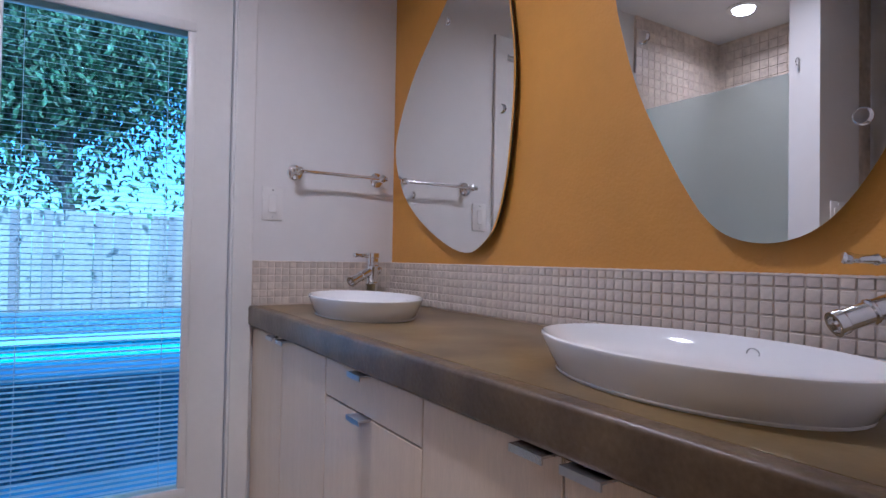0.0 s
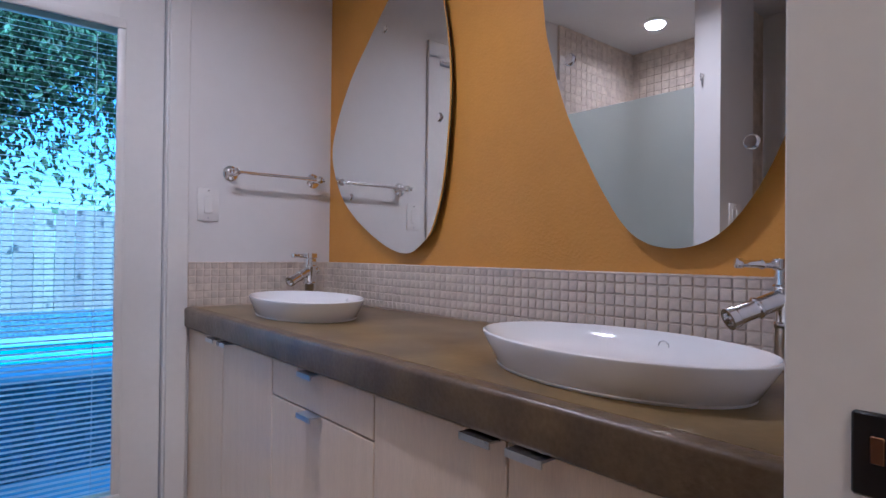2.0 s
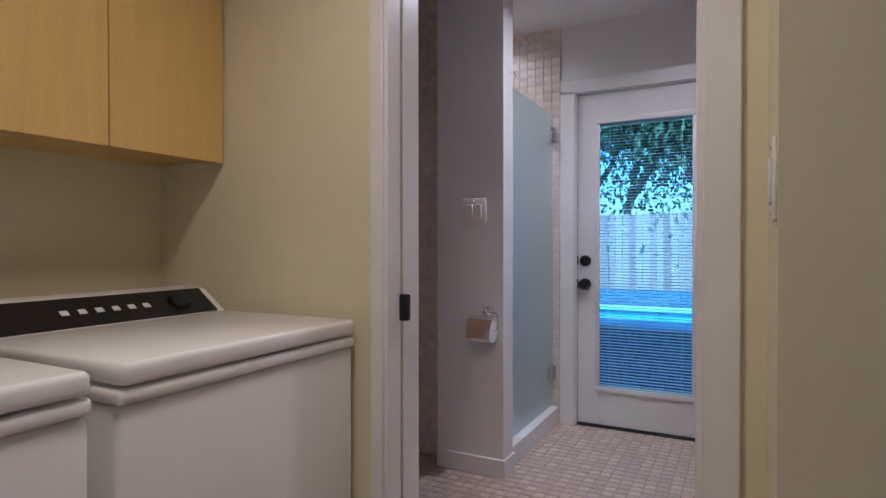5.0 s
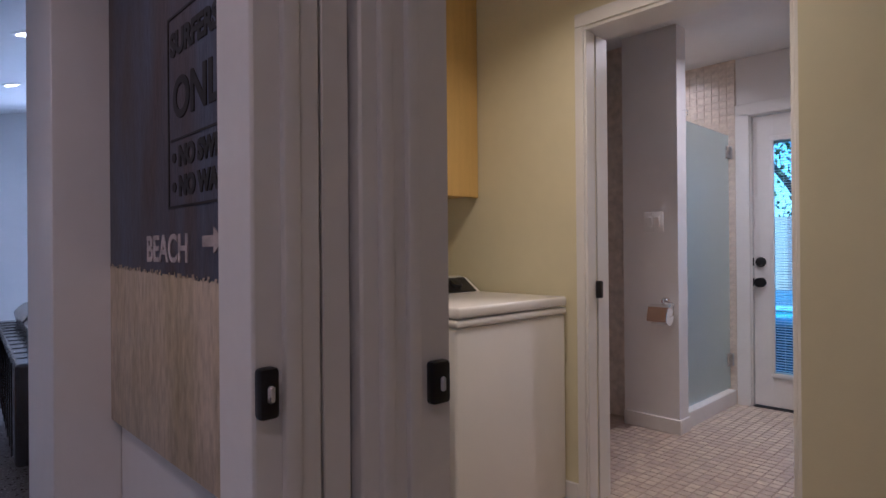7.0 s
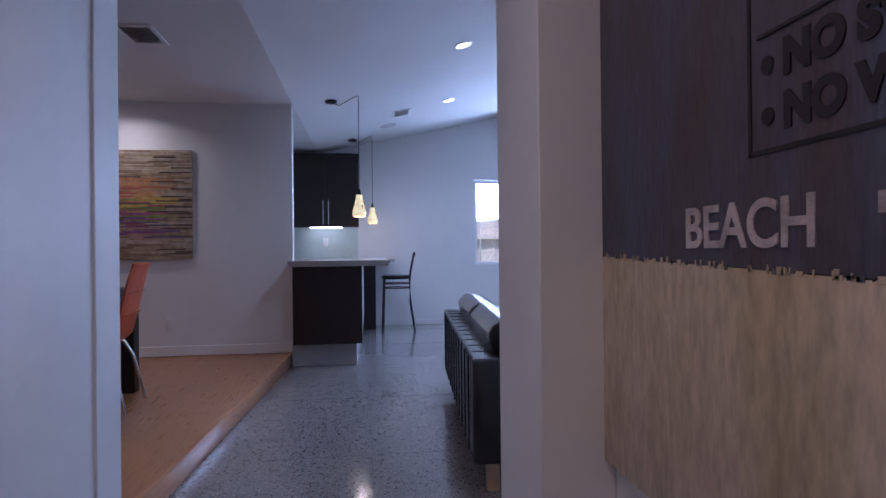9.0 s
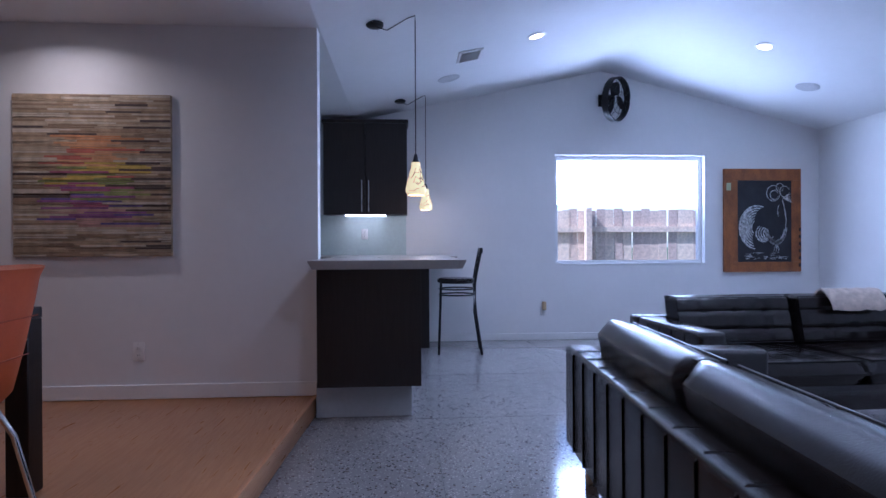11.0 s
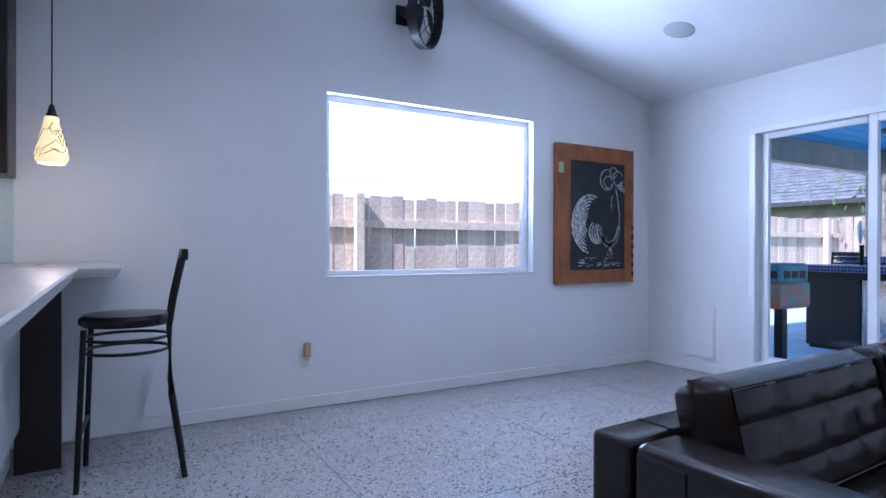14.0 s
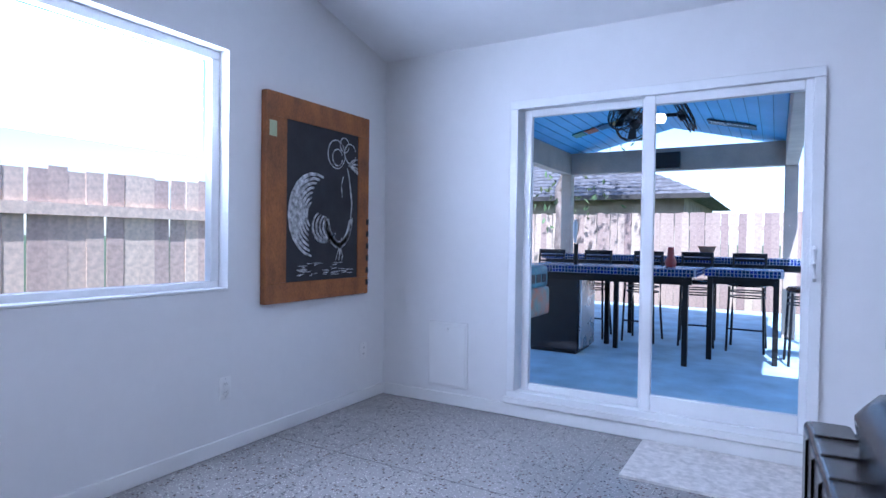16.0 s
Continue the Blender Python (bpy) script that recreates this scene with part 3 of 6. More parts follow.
for y0, y1, pull in ((-0.37, -0.006, -0.321), (-0.75, -0.37, -0.425), (-1.61, -1.245, -1.567), (-2.0, -1.61, -1.667)):
    front(van, y0, y1, 0.11, 0.808, "cabinet_door", pull)
for z0, z1 in ((0.712, 0.808), (0.415, 0.712), (0.11, 0.415)):
    front(van, -1.245, -0.75, z0, z1, "drawer_front", -0.99)
vc = thing("vanity_counter", Matrix(), "olive-brown polished concrete vanity top with a thick front edge", "countertop")
part("slab", prism([(0.915, -0.003), (0.915, -2.006), (1.462, -2.006), (1.462, -0.003)], "Z", 0.812, 0.883, 0.003), CONCRETE, vc)
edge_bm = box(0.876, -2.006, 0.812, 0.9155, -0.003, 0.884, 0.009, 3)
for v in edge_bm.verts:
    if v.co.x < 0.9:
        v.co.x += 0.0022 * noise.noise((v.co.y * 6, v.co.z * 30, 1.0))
part("front_edge", edge_bm, mat("dark_concrete_edge", (0.15, 0.105, 0.055), 0.36, 0, 9, 0.25, 0.35, 60, (0.07, 0.05, 0.035), 0.12), vc, "darker mottled concrete front edge")


def oval_ring(a, b, n=48):
    return [(a * math.cos(2 * math.pi * i / n), b * math.sin(2 * math.pi * i / n)) for i in range(n)]


def basin(m, a, b, h):
    """An oval vessel basin: a across, b along."""
    t = thing("vessel_basin", m, "white oval ceramic vessel basin standing on the concrete top", "basin", "basins on the vanity")
    bm = bmesh.new()
    prof = [(0.85, 0.0), (0.88, 0.004), (1.0, h - 0.004), (1.0, h), (0.985, h + 0.002), (0.965, h - 0.004), (0.90, h * 0.55), (0.72, h * 0.28), (0.30, h * 0.16), (0.06, h * 0.14)]
    rings = [[bm.verts.new((x * s, y * s, z)) for x, y in oval_ring(a, b, 56)] for s, z in prof]
    for p, q in zip(rings, rings[1:]):
        for i in range(56):
            bm.faces.new((p[i], p[(i + 1) % 56], q[(i + 1) % 56], q[i]))
    bm.faces.new(rings[0]), bm.faces.new(rings[-1])
    bmesh.ops.recalc_face_normals(bm, faces=bm.faces)
    part("bowl", bm, CERAMIC, t)
    part("drain", lathe([(0.0, 0.0), (0.028, 0.0), (0.03, 0.003), (0.0, 0.005)], 24, (0, 0, h * 0.15)), CHROME, t, "chrome drain")
    part("caulk_bead", tube([(x * 0.862, y * 0.862, 0.002) for x, y in oval_ring(a, b, 40)], 0.004, 6, True), PLASTIC, t)
    part("overflow_ring", tube([(a * 0.91 + 0.0, 0.011 * math.cos(k * 0.524), h * 0.62 + 0.009 * math.sin(k * 0.524)) for k in range(12)], 0.0012, 6, True), BRUSHED, t)
    return t


basin(pose(1.112, -1.638, 0.885, 0, 0, -6), 0.165, 0.277, 0.058)
basin(pose(1.122, -0.475, 0.885, 0, 0, -7), 0.165, 0.29, 0.058)


def faucet(m):
    t = thing("faucet", m, "ribbed chrome single-lever basin faucet", "faucet", "faucets of the vanity")
    part("body", lathe([(0.026, 0), (0.026, 0.006), (0.021, 0.01), (0.021, 0.066), (0.0235, 0.07), (0.0235, 0.075), (0.021, 0.078), (0.021, 0.125), (0.0235, 0.129), (0.0235, 0.134), (0.021, 0.137), (0.021, 0.16), (0.024, 0.163), (0.024, 0.178), (0.0, 0.18)], 28), CHROME, t)
    sp = lathe([(0.0155, 0), (0.0155, 0.05), (0.018, 0.053), (0.018, 0.057), (0.0155, 0.06), (0.0155, 0.10), (0.018, 0.103), (0.018, 0.118), (0.013, 0.118), (0.0125, 0.108), (0.0, 0.107)], 24)
    s = part("spout", sp, CHROME, t)
    s.matrix_local = pose(-0.012, 0, 0.115, 0, -112, 0)
    s.scale = (1, 1, 0.78)
    lv = part("lever", lathe([(0.006, 0), (0.006, 0.04), (0.008, 0.043), (0.008, 0.047), (0.006, 0.05), (0.006, 0.085), (0.008, 0.088), (0.008, 0.10), (0.0, 0.102)], 16), CHROME, t)
    lv.matrix_local = pose(-0.01, 0, 0.168, 0, -88, 0)
    lv.scale = (1, 1, 0.75)
    r = part("back_knob", lathe([(0.013, 0), (0.013, 0.016), (0.015, 0.018), (0.015, 0.022), (0.0, 0.024)], 20), CHROME, t)
    r.matrix_local = pose(0.012, 0, 0.118, 0, 90, 0)
    return t


for fx, fy, fr in ((1.405, -1.812, -36), (1.318, -0.115, 22)):
    fa = faucet(pose(fx, fy, 0.884, 0, 0, fr))
    fa.scale = (1.15, 1.15, 1.12)


def blob(points, n=12):
    """A closed smooth outline through a few points."""
    out = []
    k = len(points)
    for i in range(k):
        p0, p1, p2, p3 = (Vector(points[(i + j - 1) % k]) for j in range(4))
        for s in range(n):
            t = s / n
            out.append(tuple(0.5 * ((2 * p1) + (p2 - p0) * t + (2 * p0 - 5 * p1 + 4 * p2 - p3) * t * t + (3 * p1 - p0 - 3 * p2 + p3) * t ** 3)))
    return out


def mirror(name, outline, pins, label):
    m = thing(name, Matrix(), label, "mirror", "shield-shaped mirrors")
    part("mirror_glass", prism(blob(outline), "X", 1.434, 1.441), MIRROR, m)
    c = [sum(v) / len(outline) for v in zip(*outline)]
    part("backing", prism([(c[0] + (u - c[0]) * 0.985, c[1] + (v - c[1]) * 0.985) for u, v in blob(outline)], "X", 1.4415, 1.452), BLACK_P, m)
    for y, z in pins:
        part("standoff_pin", lathe([(0.0, 0.0), (0.012, 0.0), (0.015, 0.004), (0.015, 0.03)], 24, (1.427, y, z), axis="X"), CHROME, m, "round chrome standoff pin")
    return m


mirror("wall_mirror", [(-0.60, 1.087), (-0.466, 1.118), (-0.274, 1.216), (-0.143, 1.332), (-0.076, 1.485), (-0.111, 1.615), (-0.216, 1.77), (-0.352, 1.897), (-0.51, 2.025), (-0.64, 2.05), (-0.76, 1.97), (-0.812, 1.80), (-0.830, 1.60), (-0.802, 1.336), (-0.75, 1.18), (-0.685, 1.115)],
       [(-0.452, 1.907), (-0.778, 1.526), (-0.226, 1.309)], "frameless shield-shaped mirror on chrome standoff pins")
mirror("wall_mirror", [(-1.574, 1.103), (-1.509, 1.117), (-1.457, 1.155), (-1.402, 1.232), (-1.341, 1.341), (-1.285, 1.457), (-1.241, 1.591), (-1.214, 1.711), (-1.21, 1.87), (-1.30, 2.02), (-1.55, 2.08), (-1.82, 2.05), (-1.925, 1.89), (-1.918, 1.68), (-1.866, 1.487), (-1.815, 1.364), (-1.774, 1.266), (-1.731, 1.193), (-1.684, 1.14), (-1.634, 1.112)],
       [(-1.299, 1.579), (-1.736, 1.309)], "frameless shield-shaped mirror on chrome standoff pins")

# towel bar, switches
tb = thing("towel_bar", Matrix(), "chrome towel bar on the white wall above the basin", "towel bar")
part("bar", cyl((1.03, -0.06, 1.386), (1.388, -0.06, 1.386), 0.007, n=16), CHROME, tb)
for x in (1.04, 1.383):
    part("bracket", lathe([(0.030, 0), (0.030, 0.006), (0.024, 0.012), (0.012, 0.016), (0.010, 0.05), (0.015, 0.055), (0.015, 0.068), (0.0, 0.074)], 24, (0, 0, 0), axis="Y"), CHROME, tb).matrix_local = pose(x, 0.0, 1.386, 180, 0, 0)
for x, s in ((1.03, -1), (1.388, 1)):
    part("finial", lathe([(0.012, 0), (0.012, 0.006), (0.008, 0.010), (0.010, 0.016), (0.0, 0.02)], 16, (0, 0, 0), axis="X"), CHROME, tb).matrix_local = pose(x, -0.06, 1.386, 0, 0, 0 if s > 0 else 180)


def plate(name, m, w, h, label, category, rockers=1, outlet=False):
    """A wall plate; its face looks along local -y."""
    t = thing(name, m, label, category)
    part("cover_plate", box(-w / 2, -0.006, -h / 2, w / 2, 0.0, h / 2, 0.003, 2), PLASTIC, t)
    for i in range(rockers):
        cx = (i - (rockers - 1) / 2) * 0.046
        if outlet:
            for z in (-0.022, 0.022):
                s = part("socket", box(cx - 0.016, -0.0085, z - 0.014, cx + 0.016, -0.006, z + 0.014, 0.002), PLASTIC, t)
                for dx in (-0.006, 0.006):
                    part("slot", box(cx + dx - 0.001, -0.0092, z - 0.005, cx + dx + 0.001, -0.0084, z + 0.005), BLACK_P, s)
        else:
            part("rocker", box(cx - 0.016, -0.010, -0.033, cx + 0.016, -0.005, 0.033, 0.002), PLASTIC, t)
    for z in (-h / 2 + 0.012, h / 2 - 0.012):
        part("screw", cyl((0, -0.0075, z), (0, -0.005, z), 0.003, n=10), BRUSHED, t)
    return t


plate("light_switch", pose(0.958, 0.0, 1.262), 0.078, 0.125, "white rocker light switch below the towel bar", "switch")
plate("light_switch", pose(-0.245, -0.97, 1.281), 0.125, 0.125, "white double rocker light switch on the stub wall", "switch", 2)
plate("light_switch", pose(0.965, -2.55, 1.215, 0, 0, -90), 0.075, 0.12, "white rocker light switch on the cream wall", "switch")

# paper holder
tp = thing("paper_holder", Matrix.Translation((-0.065, 0.08, -0.015)), "chrome toilet paper holder with a cover flap", "paper holder")
part("mount", lathe([(0.026, 0), (0.026, 0.006), (0.02, 0.014), (0.011, 0.02), (0.011, 0.05), (0.0, 0.052)], 24, (0, 0, 0), axis="Y"), CHROME, tp).matrix_local = pose(-0.105, -1.05, 0.815, 180, 0, 0)
part("arm", tube([(-0.105, -1.095, 0.815), (-0.045, -1.105, 0.812), (-0.035, -1.11, 0.80), (-0.035, -1.115, 0.74), (-0.05, -1.115, 0.73), (-0.16, -1.115, 0.73)], 0.004, 8), CHROME, tp)
part("flap", prism([(-1.115, 0.80), (-1.150, 0.785), (-1.172, 0.74), (-1.174, 0.70), (-1.171, 0.70), (-1.168, 0.74), (-1.148, 0.781), (-1.113, 0.796)], "X", -0.17, -0.05), CHROME, tp)
solid("paper_roll", lathe([(0.019, -0.05), (0.052, -0.05), (0.052, 0.05), (0.019, 0.05)], 32, (-0.17, -1.035, 0.713), axis="X"), PAPER, "white toilet paper roll on the chrome holder", "paper roll")

# shower
sh = thing("shower_door", Matrix(), "frosted glass shower door on steel wall hinges", "shower door")
gl = part("glass_panel", box(-0.155, -0.84, 0.115, -0.145, -0.02, 1.925, 0.001), FROST, sh)
gl.visible_shadow = False
for z in (1.80, 0.32):
    hgp = part("hinge", box(-0.166, -0.075, z - 0.045, -0.134, -0.02, z + 0.045, 0.004), BRUSHED, sh, "square steel glass hinge")
    part("hinge_plate", box(-0.18, -0.02, z - 0.045, -0.12, -0.012, z + 0.045, 0.002), BRUSHED, hgp)
structure("shower_curb", box(-0.20, -0.844, 0.004, -0.105, -0.001, 0.105, 0.004), TRIM, "white shower curb under the glass", "curb")
hk = solid("robe_hook", tube([(-0.096, -0.89, 1.955), (-0.07, -0.89, 1.955), (-0.063, -0.89, 1.94), (-0.067, -0.89, 1.925), (-0.075, -0.89, 1.925)], 0.004, 8), CHROME, "small chrome robe hook on the stub wall", "hook")
structure("terrazzo_joint", box(-7.9, -4.402, 0.0005, -1.2, -4.397, 0.0015), mat("dark_joint", (0.10, 0.09, 0.085), 0.6), "dark joint line in the terrazzo", "floor joint")
for k in range(5):
    structure("terrazzo_joint", box(-7.4 + 1.24 * k, -5.0, 0.0005, -7.395 + 1.24 * k, 0.43, 0.0015), mat("dark_joint", (0.1, 0.09, 0.085)), "dark joint line in the terrazzo", "floor joint")
for k in range(3):
    structure("terrazzo_joint", box(-7.9, -3.16 + 1.24 * k, 0.0005, -1.2, -3.155 + 1.24 * k, 0.0015), mat("dark_joint", (0.1, 0.09, 0.085)), "dark joint line in the terrazzo", "floor joint")
tall = thing("tall_cabinet", Matrix(), "brown veneered tall cabinet in the toilet nook", "cabinet")
part("body", box(-0.9, -2.03, 0.004, -0.55, -1.25, 2.1, 0.003), BROWN, tall)
part("cabinet_door", box(-0.549, -1.64, 0.06, -0.53, -1.255, 2.09, 0.002), BROWN, tall)
part("cabinet_door", box(-0.549, -2.02, 0.06, -0.53, -1.645, 2.09, 0.002), BROWN, tall)


def downlight(x, y, z, tilt=0.0, lamp=None, colour=WARM, group="recessed ceiling lamps"):
    t = thing("recessed_lamp", pose(x, y, z, tilt, 0, 0), "lit round recessed ceiling lamp with a white trim ring", "ceiling lamp", group)
    part("trim_ring", lathe([(0.058, 0.004), (0.085, 0.004), (0.087, -0.002), (0.060, -0.006)], 32, ring=True), PLASTIC, t)
    part("lens", lathe([(0.0, 0.003), (0.058, 0.003), (0.058, -0.001), (0.0, -0.003)], 28), LAMP_ON, t, "glowing lens")
    if lamp:
        d = bpy.data.lights.new("lamp", "AREA")
        d.shape, d.size, d.energy, d.color, d.spread = "DISK", 0.1, lamp, colour, radians(150)
        l = new("lamp_light", d)
        l.matrix_world = pose(x, y, z - 0.02)
    return t


downlight(0.55, -1.0, 2.458, 0, 5.5)
downlight(-0.5, -0.4, 2.458, 0, 1.6)

# ---- laundry things ----


def washer(m, label, lid_h):
    t = thing("washing_machine", m, label, "washing machine", "laundry machines")
    part("cabinet", box(-0.66, -0.342, 0.02, 0.0, 0.342, 0.83, 0.012, 3), ENAMEL, t)
    part("top_deck", box(-0.66, -0.344, 0.832, 0.008, 0.344, 0.862, 0.010, 3), ENAMEL, t)
    lid = bmesh.new()
    bm_box(lid, -0.50, -0.340, 0.866, 0.012, 0.340, 0.905, 0.012, 3)
    for v in lid.verts:
        v.co.z += 0.02 * max(0.0, 1 - ((v.co.y) / 0.36) ** 2) * (1 if v.co.z > 0.89 else 0)
    part("lid", lid, ENAMEL, t)
    con = part("console", prism([(-0.66, 0.862), (-0.49, 0.862), (-0.50, 0.905), (-0.60, 0.975), (-0.66, 0.985)], "Y", -0.342, 0.342, 0.006), ENAMEL, t)
    pan = part("control_panel", box(-0.001, -0.31, -0.055, 0.003, 0.31, 0.055, 0.001), BLACK_P, con, "glossy black control panel")
    pan.matrix_local = pose(-0.548, 0, 0.943, 0, -54, 0)
    for i in range(6):
        b = part("label_bar", box(0.003, -0.14 + i * 0.045, -0.012, 0.0042, -0.12 + i * 0.045, 0.006), PLASTIC, con)
        b.matrix_local = pose(-0.548, 0, 0.943, 0, -54, 0)
    part("knob", lathe([(0.0, 0.0), (0.034, 0.0), (0.034, 0.014), (0.03, 0.02), (0.0, 0.022)], 24), BLACK_P, con).matrix_local = pose(-0.545, 0.2, 0.945, 0, 36, 0)
    for x in (-0.6, -0.06):
        for y in (-0.29, 0.29):
            part("foot", cyl((x, y, 0), (x, y, 0.025), 0.02, n=12), BLACK_P, t)
    return t


washer(pose(-0.05, -2.555, 0.004), "white enamel top-loading washing machine with a black control panel", 0.9)
washer(pose(-0.05, -3.285, 0.004), "white enamel clothes dryer beside the washing machine", 0.9)
uc = thing("wall_cabinet", Matrix.Translation((-0.08, 0, 0)), "golden veneered wall cabinet above the laundry machines", "cabinet")
part("body", box(-0.82, -3.72, 1.395, -0.52, -2.195, 2.42), YCAB, uc)
for i in range(4):
    part("cabinet_door", box(-0.519, -2.195 - (i + 1) * 0.38 + 0.0015, 1.385, -0.50, -2.195 - i * 0.38 - 0.0015, 2.42, 0.0015), YCAB, uc)
spot_down("laundry_light", 0.35, -2.95, 2.48, 5.0, WARMER, 0.3)
# Two unseen lamps without fixtures, added to brighten the hallway.
spot_down("hall_fill", 1.7, -4.75, 2.48, 1.6, HALL, 0.2)
spot_down("hall_fill", 0.1, -4.75, 2.48, 2.6, HALL, 0.2)

# ---- hallway painting ----
ptg = thing("beach_painting", Matrix.Translation((-0.08, 0, 0)), "weathered grey and cream canvas lettered BEACH with a painted sign", "painting")
CANVAS_D = mat("painted_canvas_slate", (0.08, 0.095, 0.145), 0.6, 0, 3.5, 0.3, 0.4, 70, (0.085, 0.06, 0.05), 0.16, stretch=(2.5, 1, 0.5))
CANVAS_L = mat("painted_canvas_cream", (0.58, 0.49, 0.38), 0.6, 0, 3.0, 0.25, 0.4, 70, (0.34, 0.27, 0.14), 0.16, stretch=(1.7, 1, 0.5))
part("upper_canvas", prism([(-0.652, 1.084), (0.56, 1.05), (0.56, 2.05), (-0.652, 2.05)], "Y", -3.868, -3.842, 0.003), CANVAS_D, ptg)
part("lower_canvas", prism([(-0.652, 0.605), (0.56, 0.605), (0.56, 1.05), (-0.652, 1.084)], "Y", -3.8685, -3.842, 0.003), CANVAS_L, ptg)


def letters(name, text, m, size, material, parent, depth=0.0015, bold=0.0):
    c = bpy.data.curves.new(name, "FONT")
    c.body, c.size, c.extrude, c.offset = text, size, depth, bold
    ob = new(name + "_curve", c)
    me = bpy.data.meshes.new_from_object(ob.evaluated_get(bpy.context.evaluated_depsgraph_get()))
    bpy.data.objects.remove(ob)
    me.name = name
    me.materials.append(material)
    o = new(name, me)
    o.parent = parent
    o.matrix_local = m
    return o


LETTER = mat("faded_white_lettering", (0.62, 0.55, 0.52), 0.7, 0, 14, 0.2, 0.2, 60, (0.20, 0.18, 0.18), 0.1)
letters("lettering", "BEACH", pose(-0.156, -3.869, 1.098, 90, 0, 0), 0.094, LETTER, ptg, bold=0.0018)
part("arrow", prism([(0.225, 1.132), (0.285, 1.132), (0.285, 1.117), (0.335, 1.145), (0.285, 1.173), (0.285, 1.156), (0.225, 1.156)], "Y", -3.8705, -3.868), LETTER, ptg)
INK = mat("faded_black_paint", (0.02, 0.02, 0.024), 0.7, 0, 9, 0.2)
for b in ((0.015, 1.225, 0.40, 1.231), (0.015, 1.68, 0.40, 1.686), (0.015, 1.225, 0.021, 1.686), (0.394, 1.225, 0.40, 1.686), (0.035, 1.385, 0.38, 1.390)):
    part("sign_line", box(b[0], -3.8705, b[1], b[2], -3.868, b[3]), INK, ptg)
letters("sign_lettering", "ONLY", pose(0.05, -3.869, 1.44, 90, 0, 0), 0.13, INK, ptg, bold=0.0035)
letters("sign_lettering", "SURFERS", pose(0.035, -3.869, 1.59, 90, 0, 0), 0.075, INK, ptg, bold=0.0035)
letters("sign_lettering", "NO SWIM", pose(0.085, -3.869, 1.325, 90, 0, 0), 0.062, INK, ptg, bold=0.0035)
letters("sign_lettering", "NO WAD", pose(0.085, -3.869, 1.255, 90, 0, 0), 0.062, INK, ptg, bold=0.0035)
for z in (1.345, 1.275):
    part("bullet", cyl((0.055, -3.8705, z), (0.055, -3.868, z), 0.012, n=16), INK, ptg)
random.seed(21)
DRIP = mat("teal_paint_wash", (0.05, 0.085, 0.12), 0.7, 0, 12, 0.3, 0.3, 60, (0.13, 0.12, 0.11), 0.1)
for k in range(110):
    x = random.uniform(-0.63, 0.53)
    w, hh = random.uniform(0.002, 0.012), random.uniform(0.002, 0.010)
    low = k % 3 == 0
    zl = 1.0657 - 0.028 * x
    part("paint_patch", box(x, -3.8698, zl - (hh * 0.5 if low else 0.004), x + w, -3.8680, zl + (0.003 if low else hh), 0.0005), DRIP if low else CANVAS_L, ptg)

# ---- dining room things ----
art = thing("woven_wall_hanging", Matrix(), "square wall hanging of woven coloured paper strips", "wall hanging")
part("panel", box(XD + 0.002, -7.055, 1.045, XD + 0.03, -6.08, 2.085), mat("straw_weave", (0.42, 0.33, 0.22), 0.8, 0, 10, 0.2), art)
random.seed(4)
STRIPS = [mat("strip_%d" % i, c, 0.75, 0, 18, 0.12, 0.3, 120) for i, c in enumerate([(0.50, 0.40, 0.27), (0.42, 0.31, 0.19), (0.30, 0.21, 0.13), (0.55, 0.47, 0.36), (0.10, 0.07, 0.06)])]
VIVID = [mat("vivid_strip_%d" % i, c, 0.7, 0, 18, 0.12, 0.3, 120) for i, c in enumerate([(0.55, 0.25, 0.10), (0.60, 0.33, 0.16), (0.48, 0.14, 0.10), (0.55, 0.40, 0.08), (0.28, 0.30, 0.10), (0.40, 0.12, 0.20), (0.30, 0.12, 0.28), (0.16, 0.12, 0.30), (0.50, 0.30, 0.25)])]
for i in range(72):
    z = 1.048 + i * 0.01436
    v = i / 72
    y = -7.055
    while y < -6.085:
        w = random.uniform(0.14, 0.42)
        e = min(-6.08, y + w)
        middle = -6.83 < (y + e) / 2 < -6.31 and 0.17 < v < 0.74
        mt = random.choice(STRIPS[:4]) if random.random() > 0.1 else STRIPS[4]
        if middle:
            mt = VIVID[min(8, max(0, int((0.76 - v) / 0.6 * 9 + random.uniform(-1.4, 1.4))))]
        part("strip", box(XD + 0.03, y, z, XD + 0.033 + random.uniform(0.0, 0.006), e, z + random.uniform(0.009, 0.0135)), mt, art)
        y += w

table = thing("dining_table", pose(-3.2, -7.0, 0.116), "dark espresso wooden dining table", "table")
part("tabletop", box(-0.50, -0.95, 0.70, 0.50, 0.95, 0.745, 0.004), ESPRESSO, table)
for x in (-0.46, 0.46):
    for y in (-0.90, 0.90):
        part("leg", box(x - 0.045, y - 0.045, 0.0, x + 0.045, y + 0.045, 0.70, 0.003), ESPRESSO, table)
for x in (-0.46, 0.46):
    part("apron", box(x - 0.012, -0.855, 0.60, x + 0.012, 0.855, 0.70), ESPRESSO, table)
for y in (-0.9, 0.9):
    part("apron", box(-0.415, y - 0.012, 0.60, 0.415, y + 0.012, 0.70), ESPRESSO, table)


